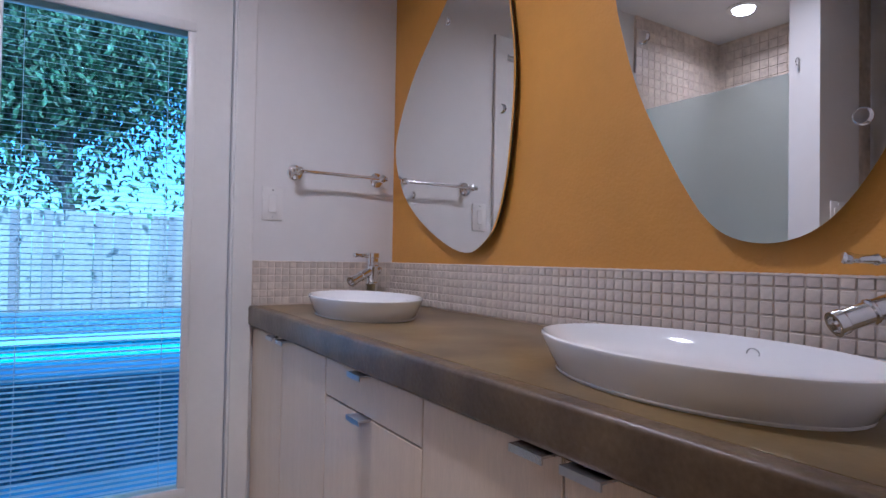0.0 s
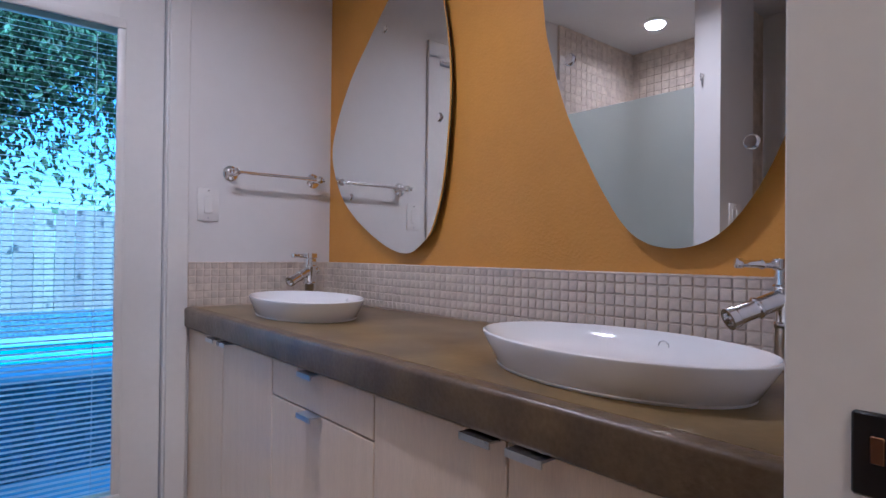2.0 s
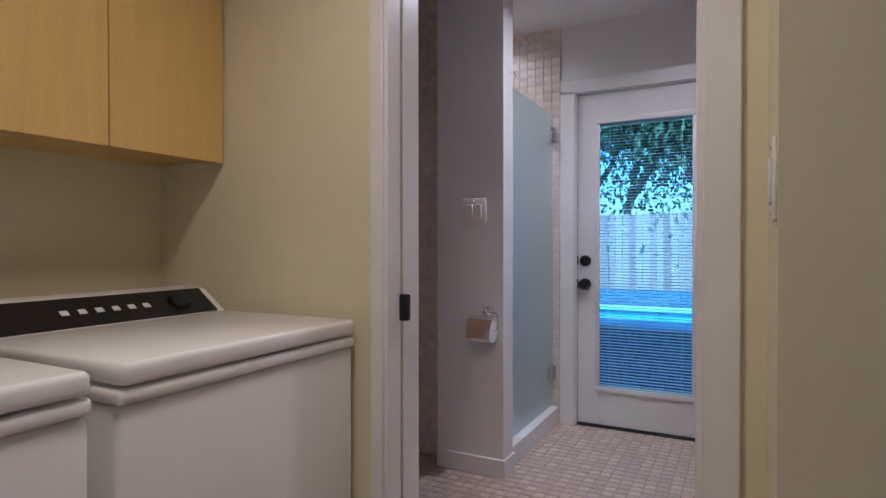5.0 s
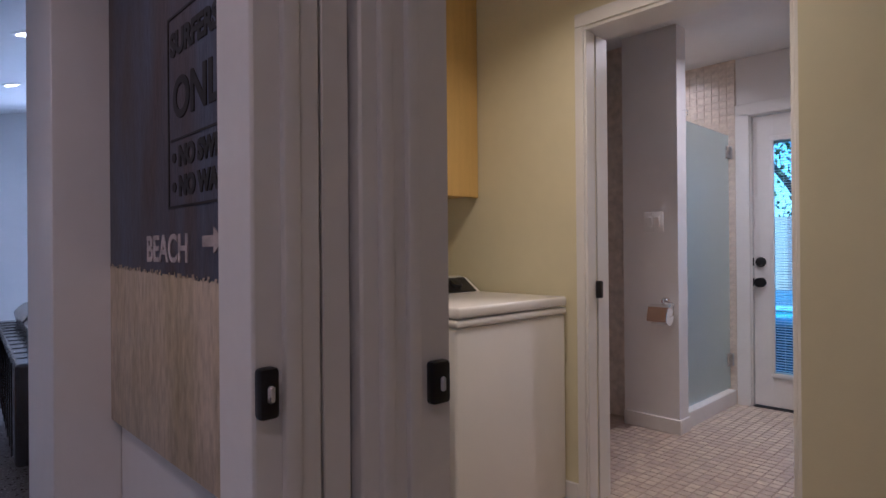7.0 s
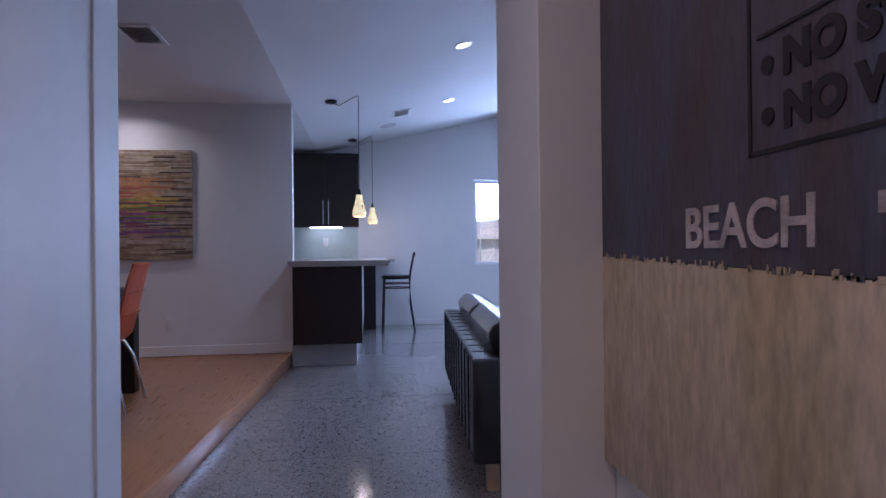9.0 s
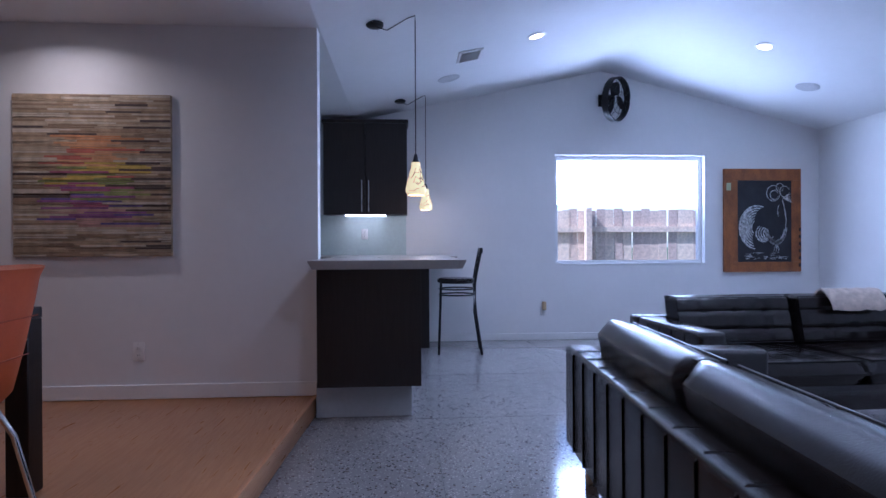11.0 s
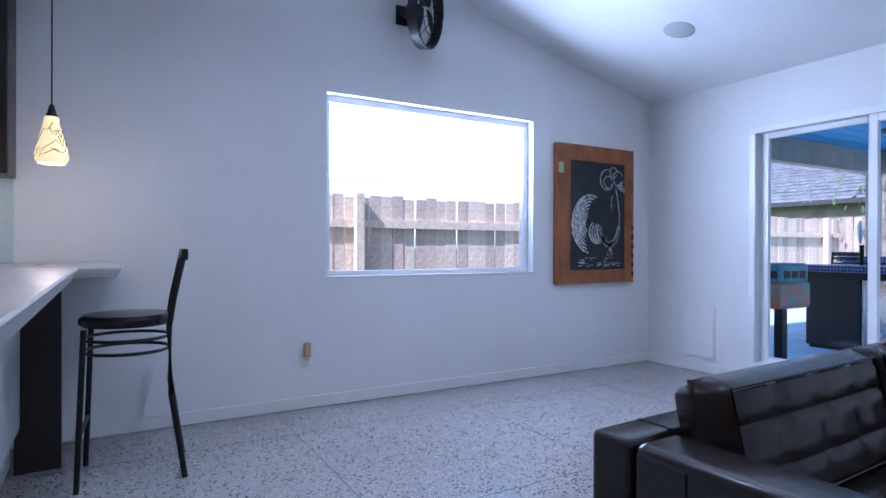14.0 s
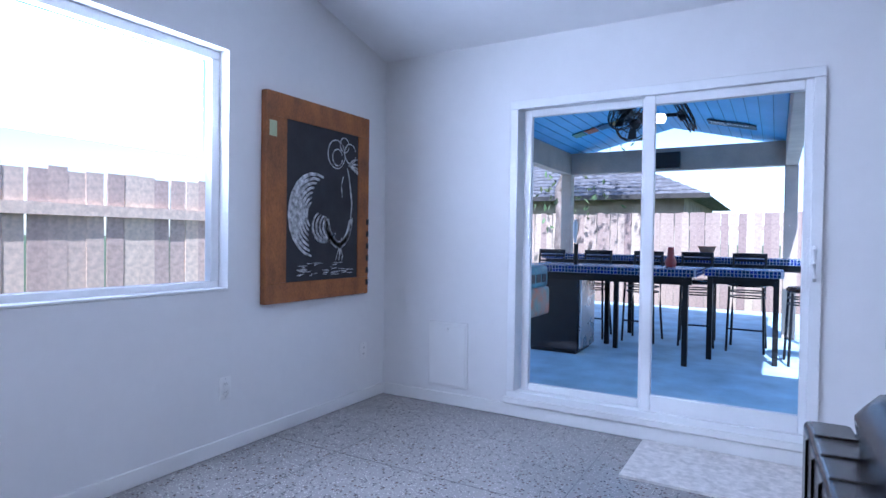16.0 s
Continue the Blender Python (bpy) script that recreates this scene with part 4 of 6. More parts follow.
def shell(profile, w, thick, flare=0.0, n=10):
    """A padded shell: a side profile of (depth, height) drawn across a width, edges rounded."""
    bm = bmesh.new()
    prof = profile
    top, bot = [], []
    for j in range(n + 1):
        u = -1 + 2 * j / n
        a, b = [], []
        for i, (d, z) in enumerate(prof):
            k0, k1 = prof[max(0, i - 1)], prof[min(len(prof) - 1, i + 1)]
            tx, tz = k1[0] - k0[0], k1[1] - k0[1]
            l = math.hypot(tx, tz) or 1
            nx, nz = -tz / l, tx / l
            ww = w / 2 * (1 - flare * (z / max(p[1] for p in prof)))
            th = thick / 2 * (1 - abs(u) ** 6 * 0.75)
            seam = -0.004 if i % 4 == 2 else 0.0
            a.append(bm.verts.new((ww * u, d + nx * (th + seam), z + nz * (th + seam))))
            b.append(bm.verts.new((ww * u, d - nx * (th + seam), z - nz * (th + seam))))
        top.append(a)
        bot.append(b)
    for j in range(n):
        for i in range(len(prof) - 1):
            bm.faces.new((top[j][i], top[j + 1][i], top[j + 1][i + 1], top[j][i + 1]))
            bm.faces.new((bot[j][i], bot[j][i + 1], bot[j + 1][i + 1], bot[j + 1][i]))
        for i in (0, len(prof) - 1):
            bm.faces.new((top[j][i], bot[j][i], bot[j + 1][i], top[j + 1][i]))
    for j in (0, n):
        for i in range(len(prof) - 1):
            bm.faces.new((top[j][i], top[j][i + 1], bot[j][i + 1], bot[j][i]))
    bmesh.ops.recalc_face_normals(bm, faces=bm.faces)
    return bm


def dining_chair(m):
    """Faces local +y; its back is at -y."""
    t = thing("dining_chair", m, "orange leatherette dining chair with curved chrome legs", "chair", "chairs round the dining table")
    part("seat", shell([(0.22, 0.43), (0.20, 0.455), (0.10, 0.455), (0.0, 0.45), (-0.10, 0.445), (-0.17, 0.45)], 0.43, 0.045), ORANGE, t)
    part("backrest", shell([(-0.165, 0.44), (-0.195, 0.47), (-0.215, 0.53), (-0.235, 0.62), (-0.255, 0.71), (-0.275, 0.80), (-0.295, 0.88), (-0.31, 0.92)], 0.43, 0.04, 0.12), ORANGE, t)
    for z in (0.60, 0.74):
        part("seam", tube([(x * 0.05, -0.252 - (z - 0.60) * 0.22 - 0.0, z) for x in range(-4, 5)], 0.0025, 6), mat("dark_orange_seam", (0.30, 0.05, 0.01), 0.6), t)
    for s in (-1, 1):
        part("leg", tube([(s * 0.17, 0.12, 0.42), (s * 0.19, 0.16, 0.40), (s * 0.205, 0.20, 0.30), (s * 0.22, 0.24, 0.0)], 0.011, 12), CHROME, t, "chrome leg")
        part("leg", tube([(s * 0.17, -0.10, 0.42), (s * 0.19, -0.15, 0.40), (s * 0.205, -0.20, 0.30), (s * 0.22, -0.27, 0.0)], 0.011, 12), CHROME, t, "chrome leg")
    return t


ch = dining_chair(pose(-3.21, -6.17, 0.116, 0, 0, 186))
copy_thing(ch, pose(-3.92, -6.80, 0.116, 0, 0, -88))
plate("outlet", pose(XD, -6.30, 0.424, 0, 0, 90), 0.075, 0.12, "white wall outlet above the dining baseboard", "outlet", 1, True)

# ---- kitchen bar ----
# Grey here is the shade on the bar's side, put into the colour.
BAR_SHADED = mat("shaded_bar_panel", (0.44, 0.44, 0.44), 0.5, 0, 3, 0.04, 0.08, 150)
bar = thing("kitchen_bar", Matrix(), "dark espresso kitchen bar base with panels greyed as in shade", "bar")
part("end_panel", box(-4.91, -5.123, 0.22, -4.872, -4.472, 0.965, 0.002), ESPRESSO, bar)
part("toe_base", box(-7.6, -5.145, 0.0, -4.99, -4.53, 0.22, 0.002), BAR_SHADED, bar)
part("side_panel", box(-7.6, -5.123, 0.22, -4.91, -4.476, 0.965, 0.002), BAR_SHADED, bar)
part("support_panel", box(-7.52, -4.50, 0.0, -7.46, -4.31, 0.95, 0.002), ESPRESSO, bar)
tp_bm = prism([(-5.118, 0.965), (-4.23, 0.965), (-4.205, 1.013), (-4.21, 1.018), (-5.14, 1.018), (-5.145, 1.013)], "X", -6.55, -4.655)
for v in tp_bm.verts:
    if v.co.x > -5 and v.co.z < 1.0:
        v.co.x -= 0.02
solid("bar_counter", tp_bm, CONC_GREY, "thick grey concrete bar top with sloping edges", "countertop")
solid("kitchen_counter", prism([(-9.0, 0.965), (-4.08, 0.965), (-4.06, 1.005), (-9.0, 1.005)], "X", -7.905, -6.80, 0.004), CONC_GREY, "grey concrete counter along the kitchen wall", "countertop")
kb = thing("base_cabinet", Matrix(), "dark espresso kitchen base cabinet under the counter", "cabinet")
part("body", box(-7.9, -9.0, 0.1, -7.3, -5.16, 0.96), ESPRESSO, kb)
part("toe_kick", box(-7.9, -9.0, 0.0, -7.36, -5.16, 0.1), ESPRESSO, kb)
kc = thing("wall_cabinet", Matrix.Translation((0, 0.018, -0.012)), "tall dark espresso wall cabinet with long steel bar handles", "cabinet")
part("body", box(-7.905, -5.475, 1.47, -7.62, -4.56, 2.47), ESPRESSO, kc)
part("crown", box(-7.905, -5.49, 2.47, -7.585, -4.545, 2.51, 0.004), ESPRESSO, kc)
for y0, y1, hy in ((-5.475, -5.02, -5.055), (-5.015, -4.56, -4.98)):
    d = part("cabinet_door", box(-7.619, y0 + 0.002, 1.465, -7.60, y1 - 0.002, 2.47, 0.002), ESPRESSO, kc)
    part("handle", cyl((-7.565, hy, 1.50), (-7.565, hy, 1.84), 0.006, n=12), BRUSHED, d, "long steel bar handle")
    for z in (1.54, 1.80):
        part("handle_post", cyl((-7.60, hy, z), (-7.565, hy, z), 0.005, n=10), BRUSHED, d)
part("under_light", box(-7.78, -5.25, 1.455, -7.70, -4.80, 1.469, 0.002), glow_mat("under_cabinet_strip", (1.0, 0.93, 0.82), 3.5), kc, "glowing under-cabinet strip")
kl = bpy.data.lights.new("under_cabinet_light", "AREA")
kl.shape, kl.size, kl.size_y, kl.energy, kl.color = "RECTANGLE", 0.08, 0.45, 0.7, (1.0, 0.86, 0.68)
new("under_cabinet_light", kl).matrix_world = pose(-7.74, -5.02, 1.45)
structure("backsplash_glass", box(-7.911, -5.57, 1.006, -7.903, -4.555, 1.47, 0.001), mat("pale_green_glass_panel", (0.58, 0.66, 0.63), 0.15, 0, 2, 0.02, coat=0.5), "pale green glass backsplash", "backsplash")
plate("outlet", pose(-7.902, -5.03, 1.245, 0, 0, 90), 0.075, 0.12, "white outlet on the glass backsplash", "outlet", 1, True)


def stool(m, label="black metal bar stool with a padded seat and ladder back"):
    """Faces local +y."""
    t = thing("bar_stool", m, label, "bar stool", "bar stools")
    part("seat", lathe([(0.0, 0.0), (0.19, 0.0), (0.205, 0.012), (0.205, 0.035), (0.185, 0.052), (0.0, 0.058)], 28, (0, 0, 0.72), 1.0, 1.0), LEATHER, t, "black padded seat")
    for x in (-0.165, 0.165):
        part("front_leg", tube([(x, 0.165, 0.72), (x * 1.12, 0.19, 0.0)], 0.013, 10), BLACK_M, t)
        part("back_leg", tube([(x * 1.1, -0.25, 0.0), (x, -0.19, 0.40), (x, -0.18, 0.72), (x, -0.20, 0.85), (x, -0.245, 1.07)], 0.014, 10), BLACK_M, t)
    for z in (0.86, 0.93, 1.0):
        part("back_slat", box(-0.165, -0.212 - (z - 0.86) * 0.2, z - 0.014, 0.165, -0.202 - (z - 0.86) * 0.2, z + 0.014, 0.003), BLACK_M, t)
    part("top_rail", box(-0.18, -0.262, 1.03, 0.18, -0.232, 1.085, 0.008, 2), BLACK_M, t)
    for z in (0.60, 0.66):
        part("seat_ring", tube([(0.185 * math.cos(k * 0.314), 0.185 * math.sin(k * 0.314), z) for k in range(20)], 0.008, 8, True), BLACK_M, t)
    part("foot_rail", tube([(-0.18, 0.18, 0.25), (0.18, 0.18, 0.25)], 0.010, 8), BLACK_M, t)
    return t


st0 = stool(pose(-7.24, -4.03, 0.0, 0, 0, 176))


def pendant(cx, cy, hx, hy, drop):
    """A swagged pendant: canopy at (cx, cy), hook at (hx, hy), top of the shade at height drop."""
    slope = (RIDGE_Z - FLAT_Z) / (RIDGE_Y - CREASE_Y)
    zc = FLAT_Z + (cy - CREASE_Y) * slope
    zh = FLAT_Z + (hy - CREASE_Y) * slope
    t = thing("pendant_lamp", Matrix(), "lit cream crackle glass pendant lamp on a swagged black cord", "pendant lamp", "pendant lamps over the bar")
    part("canopy", lathe([(0.0, 0.0), (0.06, 0.0), (0.06, -0.018), (0.05, -0.026), (0.0, -0.028)], 28, (cx, cy, zc)), BLACK_M, t)
    part("cord", tube([(cx, cy, zc - 0.02), (cx + (hx - cx) * 0.3, cy + (hy - cy) * 0.3, zc - 0.05), (cx + (hx - cx) * 0.8, cy + (hy - cy) * 0.8, zh - 0.03), (hx, hy, zh - 0.012), (hx, hy, zh - 0.05), (hx, hy, drop + 0.05)], 0.0035, 8), BLACK_M, t)
    part("socket_cap", lathe([(0.006, 0.06), (0.012, 0.05), (0.018, 0.02), (0.028, 0.0), (0.028, -0.012), (0.0, -0.012)], 20, (hx, hy, drop)), BLACK_M, t)
    s = part("shade", lathe([(0.03, 0.0), (0.034, -0.03), (0.045, -0.08), (0.062, -0.14), (0.07, -0.18), (0.068, -0.205), (0.055, -0.222), (0.05, -0.222), (0.062, -0.20), (0.064, -0.18), (0.056, -0.14), (0.04, -0.08), (0.028, -0.03), (0.024, 0.0)], 32, (hx, hy, drop)), SHADE, t, "glowing cream glass shade")
    random.seed(int(hx * -100))
    for k in range(14):
        a = random.uniform(0, 6.28)
        pts = []
        z = random.uniform(-0.2, -0.05)
        for q in range(7):
            zz = min(-0.02, max(-0.215, z + (q - 3) * random.uniform(-0.012, 0.025)))
            r = np.interp(-zz, [0, 0.03, 0.08, 0.14, 0.18, 0.205, 0.222], [0.03, 0.034, 0.045, 0.062, 0.07, 0.068, 0.055]) + 0.0006
            pts.append((hx + r * math.cos(a + q * 0.25), hy + r * math.sin(a + q * 0.25), drop + zz))
        part("crackle_line", tube(pts, 0.0017, 5), BLACK_M, s)
    d = bpy.data.lights.new("pendant_light", "POINT")
    d.energy, d.color, d.shadow_soft_size = 1.2, WARM, 0.04
    new("pendant_light", d).matrix_world = pose(hx, hy, drop - 0.25)
    return t


SHADE = glow_mat("lit_cream_glass", (1.0, 0.76, 0.32), 0.4)
pendant(-5.21, -4.77, -5.18, -4.495, 1.672)
pendant(-7.4, -4.615, -7.37, -4.345, 1.71)

# ---- living room ----


def slope_z(y):
    if y > RIDGE_Y:
        return RIDGE_Z + (y - RIDGE_Y) * (EAVE_Z - RIDGE_Z) / (YN + 0.1 - RIDGE_Y)
    return FLAT_Z + max(0.0, y - CREASE_Y) * (RIDGE_Z - FLAT_Z) / (RIDGE_Y - CREASE_Y)


def cushion(name, w, d, h, parent, m, nx=3, nz=3, label=""):
    """A tufted leather cushion w by d by h, its tufted face along local -y."""
    bm = bmesh.new()
    N1, N2 = nx * 6, nz * 6
    rows_f, rows_b = [], []
    for j in range(N2 + 1):
        v = j / N2
        rf, rb = [], []
        for i in range(N1 + 1):
            u = i / N1
            ex = min(u, 1 - u) * w
            ez = min(v, 1 - v) * h
            rim = 1 - max(0, 1 - ex / 0.05) ** 2.2
            rim *= 1 - max(0, 1 - ez / 0.05) ** 2.2
            gu, gv = abs((u * nx) % 1 - 0.0), abs((v * nz) % 1 - 0.0)
            du, dv = min(gu, 1 - gu), min(gv, 1 - gv)
            inner = (0.06 < u < 0.94) or (0.06 < v < 0.94)
            crease = math.exp(-(du / 0.07) ** 2) * (1 if 0.5 / nx < u < 1 - 0.5 / nx else 0) + math.exp(-(dv / 0.07) ** 2) * (1 if 0.5 / nz < v < 1 - 0.5 / nz else 0)
            tuft = 0.010 * min(1.0, crease) + 0.016 * math.exp(-((du / 0.10) ** 2 + (dv / 0.10) ** 2)) * (1 if 0.5 / nx < u < 1 - 0.5 / nx and 0.5 / nz < v < 1 - 0.5 / nz else 0)
            puff = 0.012 * math.sin(math.pi * u) * math.sin(math.pi * v)
            wob = 0.003 * noise.noise((u * 9, v * 9, w * 7))
            rf.append(bm.verts.new(((u - 0.5) * w, -d / 2 * max(0.12, rim) - puff * rim + tuft * rim + wob, (v - 0.5) * h)))
            rb.append(bm.verts.new(((u - 0.5) * w, d / 2 * max(0.12, rim) + puff * rim * 0.4, (v - 0.5) * h)))
        rows_f.append(rf)
        rows_b.append(rb)
    for j in range(N2):
        for i in range(N1):
            bm.faces.new((rows_f[j][i], rows_f[j][i + 1], rows_f[j + 1][i + 1], rows_f[j + 1][i]))
            bm.faces.new((rows_b[j][i], rows_b[j + 1][i], rows_b[j + 1][i + 1], rows_b[j][i + 1]))
    for j in range(N2):
        for i in (0, N1):
            bm.faces.new((rows_f[j][i], rows_f[j + 1][i], rows_b[j + 1][i], rows_b[j][i]))
    for i in range(N1):
        for j in (0, N2):
            bm.faces.new((rows_f[j][i], rows_b[j][i], rows_b[j][i + 1], rows_f[j][i + 1]))
    bmesh.ops.recalc_face_normals(bm, faces=bm.faces)
    c = part(name, bm, LEATHER, parent, label)
    c.matrix_local = m
    e = [(-w / 2 + 0.03, -d / 2 + 0.004, -h / 2 + 0.03), (-w / 2 + 0.03, -d / 2 + 0.004, h / 2 - 0.03), (w / 2 - 0.03, -d / 2 + 0.004, h / 2 - 0.03), (w / 2 - 0.03, -d / 2 + 0.004, -h / 2 + 0.03)]
    part("piping", tube(e, 0.004, 6, True), LEATHER, c)
    return c


def sofa(m, length, seats, label):
    """Back along local y = 0, facing +y; runs from x = 0 to length."""
    t = thing("sofa", m, label, "sofa", "leather sofas")
    D, AW, H = 0.90, 0.17, 0.62
    part("base", box(0.02, 0.03, 0.15, length - 0.02, D - 0.04, 0.30, 0.015, 2), LEATHER, t)
    part("back_panel", box(0.0, 0.0, 0.15, length, 0.13, H, 0.02, 3), LEATHER, t)
    n = int(length / 0.17)
    for i in range(1, n):
        x = length * i / n
        part("back_welt", tube([(x, -0.003, 0.16), (x, -0.003, H - 0.02), (x, 0.02, H + 0.001), (x, 0.12, H + 0.001)], 0.0035, 6), LEATHER, t)
    for s, x in ((0, 0.0), (1, length - AW)):
        part("arm", box(x, 0.132, 0.15, x + AW, D, H, 0.03, 4), LEATHER, t)
        ox = -0.002 if s == 0 else length + 0.002
        for k in range(1, 5):
            y = 0.13 + (D - 0.13) * k / 5
            part("arm_welt", tube([(ox, y, 0.16), (ox, y, H - 0.03)], 0.0025, 6), LEATHER, t)
    w = (length - 2 * AW) / seats
    for i in range(seats):
        cx = AW + w * (i + 0.5)
        cushion("seat_cushion", w - 0.006, 0.15, 0.68, t, pose(cx, 0.55, 0.365, -90, 0, 0), 4, 3)
        cushion("back_cushion", w - 0.01, 0.18, 0.36, t, pose(cx, 0.215, 0.585, -13, 0, 180), 4, 3)
    for x in (0.12, length - 0.12):
        for y in (0.10, D - 0.10):
            part("leg", prism([(x - 0.028, y - 0.028), (x + 0.028, y - 0.028), (x + 0.028, y + 0.028), (x - 0.028, y + 0.028)], "Z", 0.0, 0.155, 0.003), mat("pale_wood_leg", (0.55, 0.38, 0.22), 0.5, 0, 8, 0.1), t, "pale square wooden leg")
    return t


sofa(pose(-3.99, -3.80, 0, 0, 0, -4.2), 2.2, 2, "dark brown tufted leather sofa with ribbed back and pale legs")
sofa(pose(-5.26, -0.95, 0, 0, 0, -87.8), 2.06, 2, "dark brown tufted leather sofa facing into the room")

# rooster painting
rp = thing("rooster_painting", Matrix(), "chalk rooster on a black panel in a battered orange wooden frame", "painting")
BOARD = mat("blackboard", (0.018, 0.018, 0.022), 0.75, 0, 8, 0.2, 0.2, 50, (0.035, 0.035, 0.04), 0.1)
RUST = mat("battered_orange_wood", (0.36, 0.12, 0.025), 0.6, 0, 9, 0.3, 0.5, 50, (0.16, 0.06, 0.02), 0.15, stretch=(1, 1, 0.5))
ya, yb, za, zb = -0.765, 0.185, 0.779, 2.012
for b in ((ya, za, yb, za + 0.12), (ya, zb - 0.14, yb, zb), (ya, za + 0.12, ya + 0.16, zb - 0.14), (yb - 0.12, za + 0.12, yb, zb - 0.14)):
    part("frame_board", box(XW + 0.002, b[0], b[1], XW + 0.05, b[2], b[3], 0.003), RUST, rp)
part("board", box(XW + 0.002, ya + 0.15, za + 0.11, XW + 0.044, yb - 0.11, zb - 0.13), BOARD, rp)
CHALK = mat("white_chalk", (0.55, 0.55, 0.55), 0.9, 0, 30, 0.3, 0, fine=0.2)


def stroke(pts, w, parent=rp):
    """A flat chalk stroke on the board: points of (y, z)."""
    bm = bmesh.new()
    q = [Vector(p) for p in pts]
    prev = None
    for i, p in enumerate(q):
        d = (q[min(i + 1, len(q) - 1)] - q[max(i - 1, 0)]).normalized()
        nrm = Vector((-d.y, d.x)) * w / 2 * (0.4 + 0.6 * math.sin(math.pi * min(1, max(0, (i + 0.6) / len(q)))))
        cur = [bm.verts.new((XW + 0.0455, *(p + nrm))), bm.verts.new((XW + 0.0455, *(p - nrm)))]
        if prev:
            bm.faces.new((prev[0], cur[0], cur[1], prev[1]))
        prev = cur
    ob = part("chalk_stroke", bm, CHALK, parent)
    sm = ob.modifiers.new("thickness", "SOLIDIFY")
    sm.thickness = 0.0012
    return ob


def arc(cy, cz, ry, rz, a0, a1, n=12):
    return [(cy + ry * math.cos(radians(a0 + (a1 - a0) * i / n)), cz + rz * math.sin(radians(a0 + (a1 - a0) * i / n))) for i in range(n + 1)]


random.seed(9)
for k in range(7):
    s = 1 - 0.11 * k
    stroke(arc(-0.36, 1.31, 0.22 * s, 0.26 * s, 70 + 8 * k, 262 - 5 * k), 0.030 - 0.0015 * k)
for k in range(5):
    stroke(arc(-0.28 + 0.02 * k, 1.24, 0.10 - 0.012 * k, 0.10 - 0.01 * k, 120, 320), 0.019)
for k in range(4):
    stroke(arc(-0.13, 1.35 - 0.01 * k, 0.14 - 0.012 * k, 0.24 - 0.02 * k, 190, 350), 0.026 - 0.003 * k)
stroke([(-0.01, 1.30), (0.0, 1.40), (-0.015, 1.50), (-0.03, 1.58), (-0.05, 1.64)], 0.014)
stroke([(-0.10, 1.44), (-0.11, 1.52), (-0.09, 1.58)], 0.010)
for cy, cz, r in ((-0.16, 1.72, 0.085), (-0.15, 1.70, 0.05), (-0.02, 1.74, 0.06), (-0.08, 1.79, 0.045)):
    stroke(arc(cy, cz, r, r * 1.1, 20, 350, 16), 0.010)
for a in range(5):
    stroke([(-0.04, 1.66), (0.01 + 0.02 * a, 1.70 - 0.025 * a), (0.06 + 0.004 * a, 1.71 - 0.035 * a)], 0.012)
for dy in (-0.15, -0.12, -0.09):
    stroke([(-0.12, 1.12), (dy, 1.05), (dy - 0.01, 1.02)], 0.009)
stroke([(-0.10, 1.17), (-0.12, 1.05)], 0.014)
for k in range(34):
    y = -0.52 + random.uniform(0, 0.55)
    z = 0.93 + random.uniform(0, 0.08)
    stroke([(y, z), (y + random.uniform(0.02, 0.09), z + random.uniform(-0.006, 0.006))], 0.006)
part("tag", box(XW + 0.05, ya + 0.02, zb - 0.26, XW + 0.052, ya + 0.075, zb - 0.17), mat("pale_green_tag", (0.45, 0.50, 0.30), 0.7), rp)
for k in range(6):
    part("hinge_notch", box(XW + 0.05, yb - 0.03, za + 0.06 + 0.085 * k, XW + 0.053, yb - 0.002, za + 0.10 + 0.085 * k, 0.002), BLACK_M, rp)

# wall fan
fan = thing("wall_fan", pose(XW, -2.235, 2.81), "black caged wall fan mounted high on the gable", "fan")
part("wall_plate", box(0.0, -0.05, -0.07, 0.02, 0.05, 0.07, 0.004), BLACK_M, fan)
part("bracket", tube([(0.02, 0, 0), (0.10, 0.0, 0.0), (0.14, 0, -0.02)], 0.018, 12), BLACK_M, fan)
tiltm = pose(0.19, 0.05, -0.03, 0, 8, 40)


def fpart(name, bm, material=BLACK_M, parent=fan):
    o = part(name, bm, material, parent)
    o.matrix_local = tiltm
    return o


fpart("motor", lathe([(0.0, -0.10), (0.045, -0.10), (0.06, -0.07), (0.06, 0.0), (0.035, 0.02), (0.0, 0.03)], 24, axis="X"))
for k in range(3):
    bm = bmesh.new()
    vs = []
    for j in range(6):
        r = 0.04 + 0.15 * j / 5
        hw = 0.03 + 0.045 * math.sin(math.pi * (j + 1) / 7)
        for s in (-1, 1):
            vs.append(bm.verts.new((0.045 + s * 0.018, s * hw, r)))
    for j in range(5):
        bm.faces.new((vs[2 * j], vs[2 * j + 1], vs[2 * j + 3], vs[2 * j + 2]))
    bmesh.ops.solidify(bm, geom=bm.faces[:], thickness=0.003)
    bmesh.ops.rotate(bm, verts=bm.verts, cent=(0, 0, 0), matrix=Matrix.Rotation(radians(120 * k + 20), 3, "X"))
    fpart("blade", bm)
for r, x in ((0.242, 0.02), (0.242, 0.085), (0.16, 0.10), (0.08, 0.105)):
    fpart("cage_ring", tube([(x, r * math.cos(a * 0.196), r * math.sin(a * 0.196)) for a in range(32)], 0.009 if r > 0.2 else 0.003, 8, True))
fpart("rim_band", lathe([(0.235, 0.02), (0.250, 0.02), (0.250, 0.085), (0.235, 0.085)], 40, axis="X", ring=True))
